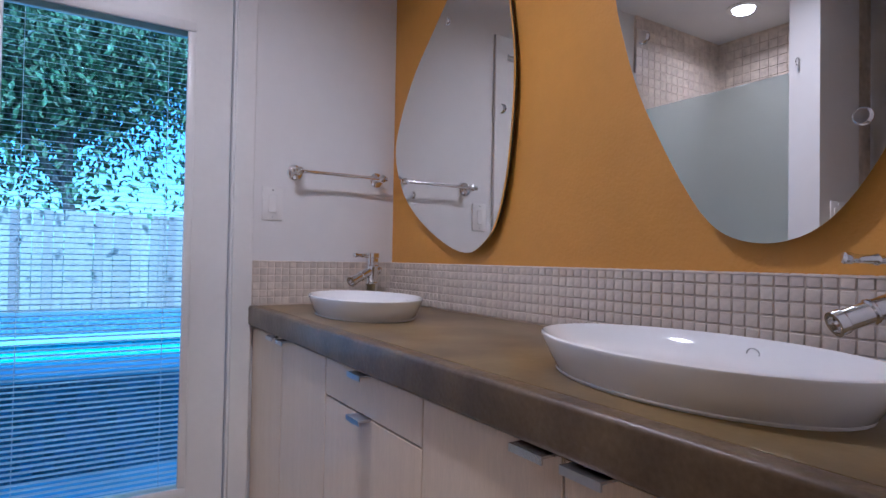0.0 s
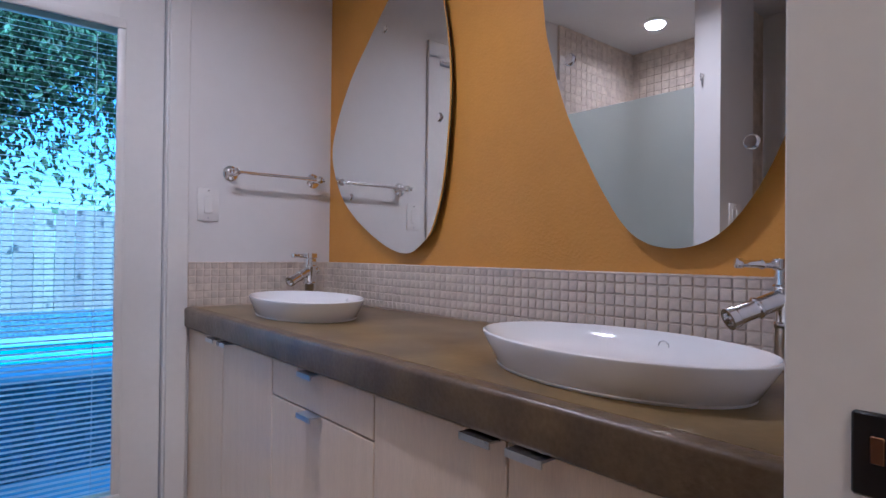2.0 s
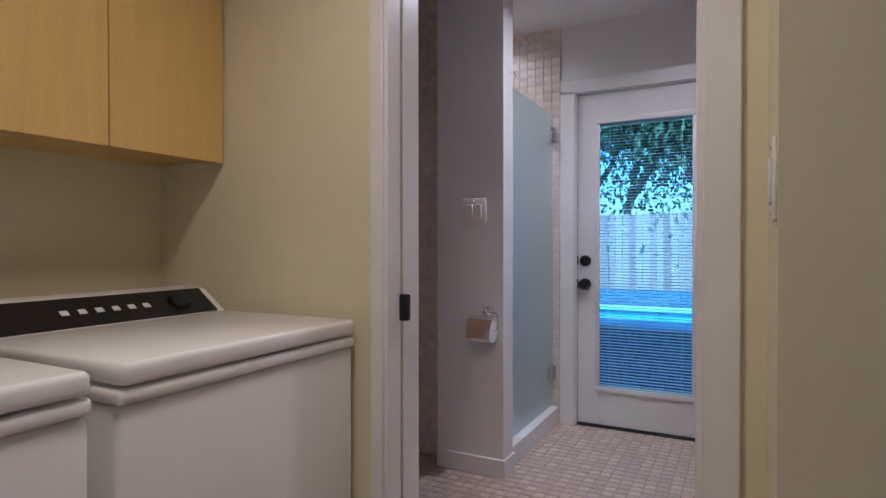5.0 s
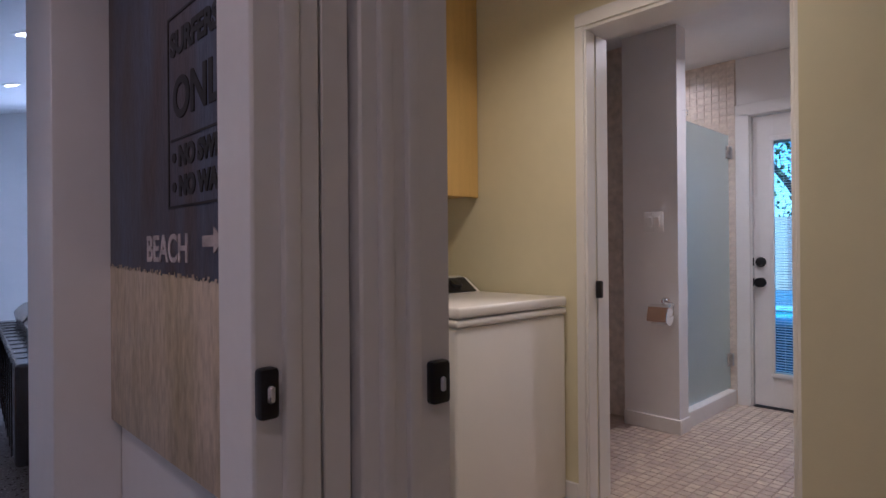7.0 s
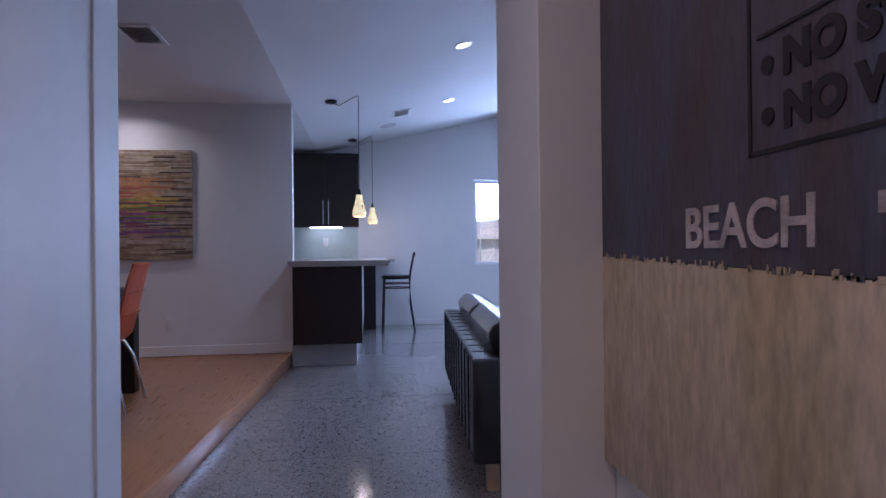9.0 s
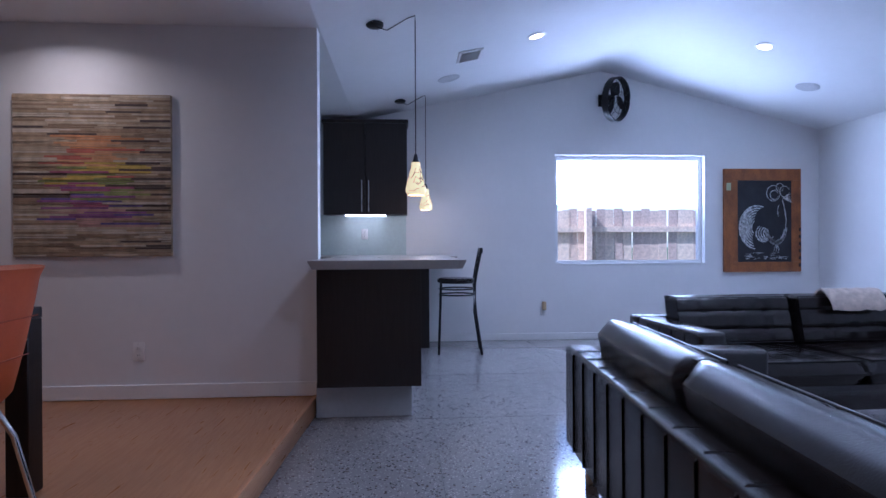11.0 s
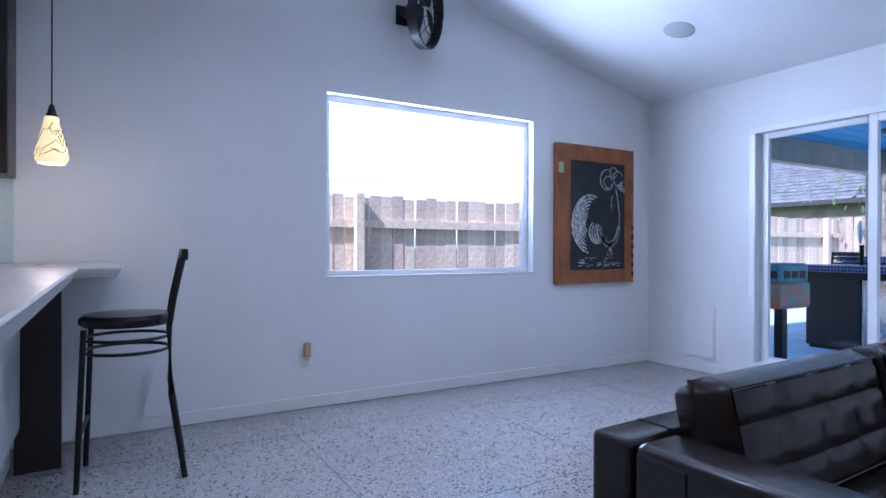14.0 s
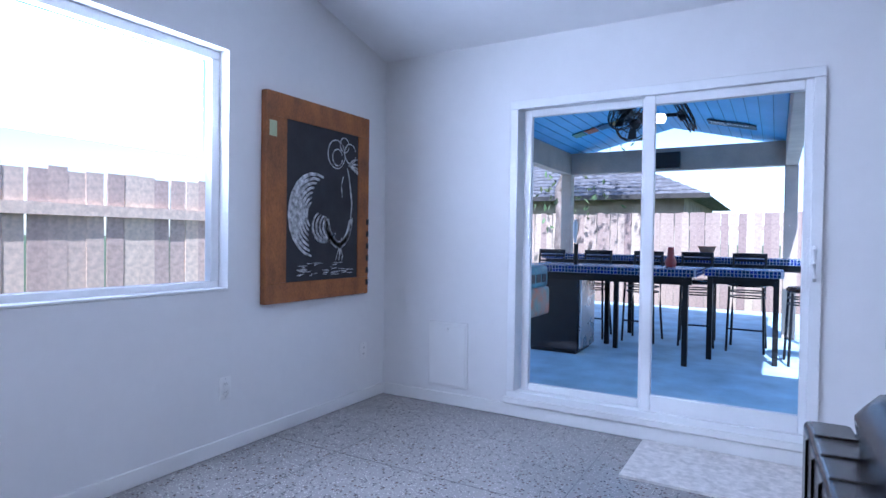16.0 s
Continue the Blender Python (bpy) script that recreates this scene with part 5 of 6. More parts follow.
for k in range(12):
    a = 2 * math.pi * k / 12
    fpart("cage_wire", tube([(0.11, 0.03 * math.cos(a), 0.03 * math.sin(a)), (0.108, 0.12 * math.cos(a), 0.12 * math.sin(a)), (0.085, 0.238 * math.cos(a), 0.238 * math.sin(a))], 0.0025, 6))

# ceiling lamps, speakers, vents
SL_S = math.degrees(math.atan((RIDGE_Z - FLAT_Z) / (RIDGE_Y - CREASE_Y)))
SL_N = -math.degrees(math.atan((RIDGE_Z - EAVE_Z) / (YN + 0.1 - RIDGE_Y)))
# The last three lamps are unseen, added as cool fill for the room.
for x, y in ((-4.22, -3.58), (-6.15, -3.43), (-6.32, -1.27), (-4.3, -1.27), (-2.3, -3.5), (-2.3, -1.27)):
    downlight(x, y, slope_z(y) - 0.004, SL_S if y < RIDGE_Y else SL_N, 3.4, COOL)
downlight(-4.66, -6.68, FLAT_Z - 0.002, 0, 2.2)
# Unseen lamp, added to light the dining room.
downlight(-3.2, -7.4, FLAT_Z - 0.002, 0, 2.5)
for x, y in ((-6.93, -4.13), (-6.88, -0.45)):
    s = thing("ceiling_speaker", pose(x, y, slope_z(y) - 0.002, SL_S if y < RIDGE_Y else SL_N, 0, 0), "round white ceiling speaker grille", "speaker", "ceiling speakers")
    part("grille", lathe([(0.0, -0.006), (0.105, -0.006), (0.112, -0.002), (0.112, 0.0)], 36), mat("grey_speaker_mesh", (0.52, 0.52, 0.53), 0.6, 0, 200, 0.1, 0.3, 900), s)


def vent(m, w, d):
    t = thing("ceiling_vent", m, "white slotted ceiling air vent", "vent", "ceiling vents")
    for b in ((-w / 2, -d / 2, w / 2, -d / 2 + 0.025), (-w / 2, d / 2 - 0.025, w / 2, d / 2), (-w / 2, -d / 2 + 0.025, -w / 2 + 0.025, d / 2 - 0.025), (w / 2 - 0.025, -d / 2 + 0.025, w / 2, d / 2 - 0.025)):
        part("frame", box(b[0], b[1], -0.012, b[2], b[3], 0.0, 0.002), PLASTIC, t)
    part("backing", box(-w / 2 + 0.02, -d / 2 + 0.02, -0.002, w / 2 - 0.02, d / 2 - 0.02, 0.0), BLACK_P, t)
    k = int((w - 0.05) / 0.022)
    for i in range(k):
        x = -w / 2 + 0.036 + i * 0.022
        o = part("louvre", box(-0.008, -d / 2 + 0.025, -0.001, 0.008, d / 2 - 0.025, 0.001), PLASTIC, t)
        o.matrix_local = pose(x, 0, -0.007, 0, 35, 0)
    return t


vent(pose(-3.32, -5.88, FLAT_Z - 0.001), 0.34, 0.24)
vent(pose(-6.33, -3.99, slope_z(-3.99) - 0.001, SL_S, 0, 0), 0.30, 0.22)
vent(pose(-2.66, -4.28, slope_z(-4.28) - 0.001, SL_S, 0, 0), 0.34, 0.22)

# outlets, access panel, mat
plate("outlet", pose(XW, -2.95, 0.345, 0, 0, 90), 0.075, 0.12, "white wall outlet with a small air freshener plugged in", "outlet", 1, True)
fr = solid("air_freshener", box(XW + 0.012, -2.972, 0.352, XW + 0.055, -2.925, 0.452, 0.012, 3), mat("amber_plastic", (0.50, 0.36, 0.20), 0.3), "amber plug-in air freshener on the outlet", "air freshener")
plate("outlet", pose(XW, -1.0, 0.35, 0, 0, 90), 0.075, 0.12, "white wall outlet below the window", "outlet", 1, True)
plate("outlet", pose(XW, 0.20, 0.36, 0, 0, 90), 0.075, 0.12, "white wall outlet below the painting", "outlet", 1, True)
ap = thing("access_panel", Matrix(), "white pet door panel low in the wall", "panel")
part("panel_frame", box(-7.50, YN - 0.012, 0.125, -7.185, YN, 0.585, 0.004), PLASTIC, ap)
part("cover", box(-7.485, YN - 0.018, 0.14, -7.20, YN - 0.011, 0.57, 0.003), PLASTIC, ap)
part("latch", lathe([(0.0, 0.0), (0.012, 0.0), (0.01, 0.01), (0.0, 0.012)], 16, axis="Y"), PLASTIC, ap).matrix_local = pose(-7.345, YN - 0.018, 0.535, 180, 0, 0)
mt_bm = bmesh.new()
bmesh.ops.create_grid(mt_bm, x_segments=60, y_segments=40, size=0.5)
for v in mt_bm.verts:
    v.co = Vector((-5.44 + v.co.x * 1.12, 0.11 + v.co.y * 0.60, 0.014 + 0.003 * noise.noise((v.co.x * 40, v.co.y * 40, 0))))
ex = bmesh.ops.extrude_face_region(mt_bm, geom=mt_bm.faces[:])
for v in ex["geom"]:
    if isinstance(v, bmesh.types.BMVert):
        v.co.z = 0.001
bmesh.ops.recalc_face_normals(mt_bm, faces=mt_bm.faces)
solid("door_mat", mt_bm, mat("cream_woven_mat", (0.66, 0.62, 0.58), 0.95, 0, 30, 0.1, 1.0, 160), "cream woven mat in front of the sliding door", "mat")
pic = thing("framed_picture", Matrix(), "grey framed picture beside the sliding door", "picture")
part("frame_board", box(-4.87, YN - 0.03, 0.66, -4.2, YN, 2.07, 0.004), mat("grey_frame", (0.28, 0.27, 0.27), 0.6, 0, 6, 0.1), pic)
bk = bmesh.new()
bmesh.ops.create_grid(bk, x_segments=14, y_segments=24, size=0.5)
for v in bk.verts:
    v.co = Vector((-4.985 + v.co.x * 0.24, -1.55 + v.co.y * 0.4, 0.80 - 0.5 * v.co.x ** 2 + 0.012 * noise.noise((v.co.x * 9, v.co.y * 9, 2))))
bmesh.ops.solidify(bk, geom=bk.faces[:], thickness=0.014)
solid("throw_blanket", bk, mat("beige_throw", (0.60, 0.50, 0.42), 0.95, 0, 20, 0.1, 0.6, 120), "beige throw blanket over the sofa's back cushions", "blanket")

# ---- outdoors ----
structure("ground", box(-400, -400, -0.32, 400, 400, -0.14), LAWN, "lawn that reaches the distance", "ground")
structure("patio", box(-11, YN + 0.15, -0.14, -1.6, 8.4, -0.03), PATIO, "pale concrete patio slab", "pavement")
structure("path_paving", box(-1.6, 0.15, -0.14, 3.4, 4.4, -0.03), PATIO, "pale concrete paving outside the bathroom door", "pavement")
structure("wall_outer", box(-8.07, 0.6, -0.12, -8.0, 0.62, 2.4), WHITE, "outer wall edge")


def fence(m, length, height, material, label, gap=0.0):
    """Upright boards along local x on two rails with posts."""
    t = thing("fence", m, label, "fence")
    bm0 = box(-0.068, -0.009, 0.0, 0.068, 0.009, height)
    first = None
    random.seed(int(length * 7))
    n = int(length / 0.142)
    for i in range(n):
        if first is None:
            first = part("board", bm0, material, t)
            o = first
        else:
            o = new("board", first.data)
            o.parent = t
        o.matrix_local = pose(0.07 + i * 0.142, random.uniform(-0.004, 0.004), random.uniform(-0.02, 0.02), 0, random.uniform(-0.5, 0.5), 0)
    for z in (0.35, height - 0.35):
        part("rail", box(0, -0.05, z, length, -0.012, z + 0.09), material, t)
    for i in range(int(length / 2.4) + 1):
        part("post", box(i * 2.4 + 0.4, -0.12, 0, i * 2.4 + 0.49, -0.03, height + 0.02), material, t)
    return t


fence(pose(-10.0, -7.0, -0.14, 0, 0, 90), 15.6, 1.8, FENCE, "sunlit cedar board fence beside the house")
fence(pose(5.5, 9.3, -0.14, 0, 0, 180), 17.0, 1.9, FENCE_G, "weathered board fence at the end of the garden")

# covered porch
porch = thing("patio_cover", Matrix(), "patio cover with a sky blue gabled ceiling and beige beams", "patio cover")
PX0, PX1, PRX, PZE, PZR, PY1 = -8.1, -5.2, -6.65, 2.50, 2.80, 5.4
part("ceiling_west", prism([(PX0 - 0.3, PZE - 0.12), (PRX, PZR), (PRX, PZR + 0.06), (PX0 - 0.3, PZE - 0.06)], "Y", YN + 0.16, PY1 + 0.3), PORCH, porch, "sky blue boarded ceiling")
part("ceiling_east", prism([(PX1 + 0.3, PZE - 0.12), (PRX, PZR), (PRX, PZR + 0.06), (PX1 + 0.3, PZE - 0.06)], "Y", YN + 0.16, PY1 + 0.3), PORCH, porch, "sky blue boarded ceiling")
for k in range(1, 14):
    for s in (-1, 1):
        f = k / 14
        xx = PRX + s * f * (PRX - PX0 + 0.3) if s < 0 else PRX + f * (PX1 + 0.3 - PRX)
        zz = PZR + (PZE - 0.12 - PZR) * f
        part("board_joint", box(xx - 0.004, YN + 0.17, zz - 0.004, xx + 0.004, PY1 + 0.28, zz + 0.004), mat("blue_joint", (0.07, 0.26, 0.50), 0.7), porch)
for x in (PX0, PX1):
    part("side_beam", box(x - 0.07, YN + 0.16, PZE - 0.34, x + 0.07, PY1 + 0.07, PZE - 0.03, 0.006), BEAM, porch)
    for y in (PY1,):
        part("post", box(x - 0.075, y - 0.075, -0.03, x + 0.075, y + 0.075, PZE - 0.34, 0.006), BEAM, porch)
part("tie_beam", box(PX0 + 0.07, PY1 - 0.07, PZE - 0.34, PX1 - 0.07, PY1 + 0.07, PZE - 0.03, 0.006), BEAM, porch)
pf = thing("porch_fan", pose(-6.5, 3.0, 2.44), "black double-headed caged porch fan with a lit globe", "fan")
part("down_rod", cyl((0, 0, 0.05), (0, 0, 0.33), 0.014, n=12), BLACK_M, pf)
part("hub", lathe([(0.0, -0.08), (0.07, -0.07), (0.09, 0.0), (0.05, 0.06), (0.0, 0.07)], 24), BLACK_M, pf)
for k in range(3):
    a = radians(120 * k + 5)
    c = Vector((0.34 * math.cos(a), 0.34 * math.sin(a), 0.0))
    part("arm", cyl((0.05 * math.cos(a), 0.05 * math.sin(a), 0), c, 0.018, n=10), BLACK_M, pf)
    hm = Matrix.Translation(c) @ pose(0, 0, 0, 0, 0, math.degrees(a)) @ pose(0, 0, 0, 0, 62, 0)
    hd = part("fan_head", lathe([(0.0, -0.07), (0.05, -0.06), (0.055, 0.0), (0.0, 0.02)], 18), BLACK_M, pf)
    hd.matrix_local = hm
    for r, z in ((0.19, 0.03), (0.20, 0.0), (0.19, -0.03), (0.12, 0.05), (0.06, 0.055)):
        part("cage_ring", tube([(r * math.cos(q * 0.262), r * math.sin(q * 0.262), z) for q in range(24)], 0.006, 6, True), BLACK_M, hd)
    for q in range(18):
        b = 2 * math.pi * q / 18
        part("cage_wire", tube([(0.03 * math.cos(b), 0.03 * math.sin(b), 0.056), (0.12 * math.cos(b), 0.12 * math.sin(b), 0.05), (0.2 * math.cos(b), 0.2 * math.sin(b), 0.0)], 0.003, 5), BLACK_M, hd)
    for q in range(3):
        b = 2 * math.pi * q / 3
        part("blade", prism([(0.04, -0.03), (0.17, -0.07), (0.18, 0.03), (0.05, 0.03)], "Z", 0.012, 0.016), BLACK_M, hd).matrix_local = pose(0, 0, 0, 0, 0, math.degrees(b))
part("globe", lathe([(0.0, -0.06), (0.04, -0.05), (0.055, -0.01), (0.04, 0.03), (0.0, 0.04)], 24, (0.12, 0, -0.02)), glow_mat("lit_globe", (1.0, 0.97, 0.9), 5), pf, "lit glass globe")


def porch_z(x):
    return PZR + (PZE - 0.12 - PZR) * abs(x - PRX) / (PRX - PX0 + 0.3)


def ceiling_sign(name, x, y, w, d, m, text, label):
    t = thing(name, pose(x, y, porch_z(x) - 0.02, 0, math.degrees(math.atan((PZR - PZE + 0.12) / (PRX - PX0 + 0.3))) * (1 if x > PRX else -1), 0), label, "sign", "signs on the porch ceiling")
    part("board", box(-w / 2, -d / 2, -0.006, w / 2, d / 2, 0.006), m, t)
    if text:
        for i, (line, size) in enumerate(text):
            letters("lettering", line, pose(-w / 2 + 0.03, -0.03 + i * 0.09, -0.0075, 180, 0, 0), size, PLASTIC, t)
    return t


ceiling_sign("porch_sign", -5.84, 4.6, 0.54, 0.26, mat("slate_sign", (0.08, 0.12, 0.16), 0.7), [("GO JUMP", 0.105), ("Lake", 0.10)], "dark sign lettered GO JUMP on the blue porch ceiling")
for i, c in enumerate([(0.10, 0.28, 0.22), (0.35, 0.10, 0.06), (0.06, 0.14, 0.24), (0.30, 0.22, 0.08)]):
    ceiling_sign("porch_sign", -7.6 + i * 0.16, 4.3, 0.14, 0.2, mat("sign_%d" % i, c, 0.6), None, "small coloured sign board on the blue porch ceiling")
# speaker box on the tie beam
hb = thing("patio_heater", Matrix(), "dark rectangular speaker box on the tie beam", "speaker")
part("housing", box(-6.82, PY1 - 0.16, 2.18, -6.5, PY1 - 0.07, 2.40, 0.006), BLACK_P, hb)

# outdoor bar
BLUE_TILE = piece_mat("blue_mosaic", (0.02, 0.06, 0.20), 0.2, 0.6, 0.03)
BLUE_GROUT = mat("pale_grout", (0.55, 0.56, 0.58), 0.8)
SLATE = mat("blue_mosaic_top", (0.10, 0.17, 0.30), 0.25, 0, 40, 0.2)


def tiled_table(name, x0, y0, x1, y1, z, h, legs, label):
    t = thing(name, Matrix(), label, "bar table", "tiled outdoor bar tables")
    part("tabletop", box(x0, y0, z - 0.07, x1, y1, z), BLUE_GROUT, t)
    part("top_tiles", box(x0 + 0.004, y0 + 0.004, z + 0.0005, x1 - 0.004, y1 - 0.004, z + 0.004), SLATE, t)
    bm = bmesh.new()
    s = 0.034
    for r in range(2):
        zz = z - 0.066 + r * s
        for i in range(int((x1 - x0) / s)):
            bm_box(bm, x0 + i * s + 0.003, y0 - 0.004, zz, x0 + (i + 1) * s - 0.003, y0, zz + s - 0.005)
        for i in range(int((y1 - y0) / s)):
            bm_box(bm, x1, y0 + i * s + 0.003, zz, x1 + 0.004, y0 + (i + 1) * s - 0.003, zz + s - 0.005)
    tagged(part("edge_tiles", bm, BLUE_TILE, t, "dark blue mosaic edge tiles"), kind="stuff")
    for x, y in legs:
        part("leg", box(x - 0.025, y - 0.025, -0.03, x + 0.025, y + 0.025, z - 0.07), BLACK_M, t)
    part("apron", box(x0 + 0.04, y0 + 0.05, z - 0.15, x1 - 0.04, y0 + 0.07, z - 0.07), BLACK_M, t)
    return t


tiled_table("outdoor_bar", -7.75, 2.80, -6.0, 3.55, 0.91, 0, [(-7.05, 3.70), (-6.17, 3.50), (-6.9, 3.5), (-6.1, 2.9)], "outdoor bar table edged with blue mosaic tile")
tiled_table("outdoor_bar", -5.98, 3.36, -5.28, 3.9, 0.90, 0, [(-5.93, 3.41), (-5.34, 3.41), (-5.34, 3.85)], "outdoor bar table edged with blue mosaic tile")
tiled_table("outdoor_counter", -8.2, 4.6, -4.9, 5.0, 0.99, 0, [(-8.1, 4.7), (-7.0, 4.7), (-6.0, 4.7), (-5.0, 4.7)], "long raised outdoor counter edged with blue mosaic tile")
fg = thing("outdoor_fridge", Matrix(), "black outdoor mini fridge with a steel door under the bar", "fridge")
part("cabinet", box(-7.70, 2.86, 0.0, -7.14, 3.40, 0.84, 0.008), BLACK_P, fg)
part("door", box(-7.138, 2.88, 0.03, -7.11, 3.38, 0.83, 0.006), BRUSHED, fg, "steel door")
part("foot", box(-7.67, 2.88, -0.03, -7.17, 3.38, 0.0), BLACK_P, fg)
tap = thing("beer_tap", Matrix(), "black tap tower with a pale handle on the bar", "tap")
part("tower", cyl((-7.28, 3.2, 0.914), (-7.28, 3.2, 1.14), 0.024, n=16), BLACK_M, tap)
part("handle", lathe([(0.01, 0.0), (0.022, 0.08), (0.028, 0.18), (0.015, 0.25), (0.0, 0.26)], 16, (-7.28, 3.16, 1.15)), PLASTIC, tap, "pale tap handle")
for i, (x, y, r) in enumerate([(-7.35, 4.15, 180), (-6.75, 4.2, 176), (-6.15, 4.25, 186), (-5.62, 4.2, 178), (-5.05, 3.65, 95), (-7.95, 4.1, 182)]):
    c = copy_thing(st0, pose(x, y, -0.03, 0, 0, r))
    tagged(c, "black metal bar stool at the outdoor bar", group="outdoor bar stools")
jar = solid("red_lantern", lathe([(0.0, 0.0), (0.05, 0.0), (0.06, 0.05), (0.035, 0.11), (0.03, 0.2), (0.0, 0.21)], 20, (-6.3, 3.3, 0.916)), mat("red_glaze", (0.35, 0.04, 0.03), 0.3), "red glazed lantern on the bar table", "lantern")
solid("flower_pot", lathe([(0.0, 0.0), (0.06, 0.0), (0.10, 0.12), (0.11, 0.13), (0.0, 0.13)], 20, (-6.1, 4.8, 0.996)), mat("terracotta", (0.42, 0.24, 0.15), 0.8), "terracotta pot on the raised counter", "pot")
mb = thing("bus_mailbox", pose(-7.17, 1.41, 0.0), "small orange and teal painted bus-shaped mailbox on a post", "mailbox")
part("post", box(-0.04, -0.04, -0.03, 0.04, 0.04, 0.54), BLACK_M, mb)
part("body", box(-0.14, -0.26, 0.54, 0.14, 0.26, 0.78, 0.03, 3), mat("orange_paint", (0.55, 0.12, 0.03), 0.35, 0, 9, 0.2, 0, 60, (0.10, 0.30, 0.28)), mb)
part("cab", box(-0.13, -0.24, 0.77, 0.13, 0.24, 0.96, 0.035, 3), mat("teal_paint", (0.10, 0.26, 0.30), 0.35, 0, 9, 0.2), mb)
for y in (-0.13, 0.0, 0.13):
    part("window", box(0.127, y - 0.05, 0.82, 0.134, y + 0.05, 0.89, 0.004), BLACK_P, mb)
part("windscreen", box(-0.10, -0.246, 0.82, 0.10, -0.237, 0.89, 0.004), BLACK_P, mb)
part("badge", lathe([(0.0, 0.0), (0.035, 0.0), (0.035, 0.006), (0.0, 0.008)], 20, (0, 0, 0), axis="Y"), PLASTIC, mb).matrix_local = pose(0, -0.26, 0.68, 180, 0, 0)

# hot tub outside the bathroom
spa = thing("hot_tub", Matrix(), "raised spa pool with mosaic tiled sides and clear water", "spa")
SPA_T = mat("spa_mosaic", (0.16, 0.24, 0.30), 0.3, 0, 60, 0.3, 0.3, 120)
for b in ((-1.6, 1.22, 3.2, 1.50), (-1.6, 2.55, 3.2, 2.8), (-1.6, 1.50, -1.3, 2.55), (2.9, 1.50, 3.2, 2.55)):
    part("tub_wall", box(b[0], b[1], -0.03, b[2], b[3], 0.44), SPA_T, spa)
    part("coping", box(b[0] - 0.02, b[1] - 0.02, 0.44, b[2] + 0.02, b[3] + 0.02, 0.475, 0.01, 2), PATIO, spa, "pale stone coping")
part("water", box(-1.3, 1.50, 0.36, 2.9, 2.55, 0.42), mat("spa_water", (0.10, 0.42, 0.48), 0.06, 0, 4, 0.1, 0.5, 12), spa, "turquoise spa water")
part("raised_wall", box(-1.6, 2.85, -0.03, 3.2, 3.1, 0.62), SPA_T, spa)
bm = bmesh.new()
for r in range(10):
    for i in range(110):
        x = -1.6 + i * 0.0435
        bm_box(bm, x + 0.002, 1.216, -0.02 + r * 0.0435, x + 0.0405, 1.22, 0.0185 + r * 0.0435)
tagged(part("mosaic_tiles", bm, piece_mat("spa_tile", (0.13, 0.22, 0.28), 0.25, 0.5, 0.03), spa), kind="stuff")


def tree(m, height, crown, seed, leaves=1400, label="leafy garden tree with a grey trunk"):
    rnd = random.Random(seed)
    t = thing("tree", m, label, "tree")
    bm = bmesh.new()
    tips = []

    def limb(p, d, length, r, depth):
        q = p
        for k in range(4):
            nq = q + d * (length / 4)
            bm_cyl(bm, q, nq, r * (1 - 0.12 * k), r * (1 - 0.12 * (k + 1)), 8, False)
            d = (d + Vector((rnd.uniform(-0.18, 0.18), rnd.uniform(-0.18, 0.18), rnd.uniform(-0.05, 0.12)))).normalized()
            q = nq
        tips.append(q)
        if depth:
            for _ in range(3):
                nd = (d + Vector((rnd.uniform(-0.9, 0.9), rnd.uniform(-0.9, 0.9), rnd.uniform(-0.1, 0.6)))).normalized()
                limb(q, nd, length * 0.68, r * 0.52, depth - 1)

    limb(Vector((0, 0, 0)), Vector((0.05, 0.02, 1)).normalized(), height * 0.42, height * 0.03, 3)
    part("trunk", bm, BARK, t)
    vs, fs = [], []
    for i in range(leaves):
        c = rnd.choice(tips) + Vector((rnd.gauss(0, crown), rnd.gauss(0, crown), rnd.gauss(0, crown * 0.7)))
        s = rnd.uniform(0.05, 0.11)
        rot = Euler((rnd.uniform(0, 6), rnd.uniform(0, 6), rnd.uniform(0, 6))).to_matrix()
        k = len(vs)
        for u, v in ((-1, 0), (0, -0.45), (1, 0), (0, 0.45)):
            vs.append(tuple(c + rot @ Vector((u * s, v * s, 0.15 * s * (u * u)))))
        fs.append((k, k + 1, k + 2, k + 3))
    me = bpy.data.meshes.new("crown")
    me.from_pydata(vs, [], fs)
    me.materials.append(LEAF)
    o = new("crown", me)
    o.parent = t
    return t


tree(pose(-9.2, 8.3, -0.14), 5.6, 0.5, 3, 3000)
tree(pose(-3.2, 12.2, -0.14), 6.2, 0.6, 5, 5000)
tree(pose(-13.8, -3.4, -0.14), 6.0, 0.55, 8, 1500, "tree with spreading limbs behind the fence")
tree(pose(0.2, 10.5, -0.14), 5.6, 0.85, 12, 19000, "dense leafy tree behind the garden fence")
tree(pose(2.9, 10.3, -0.14), 5.8, 0.85, 14, 17000, "dense leafy tree behind the garden fence")
tree(pose(-1.9, 11.0, -0.14), 5.5, 0.85, 15, 17000, "dense leafy tree behind the garden fence")

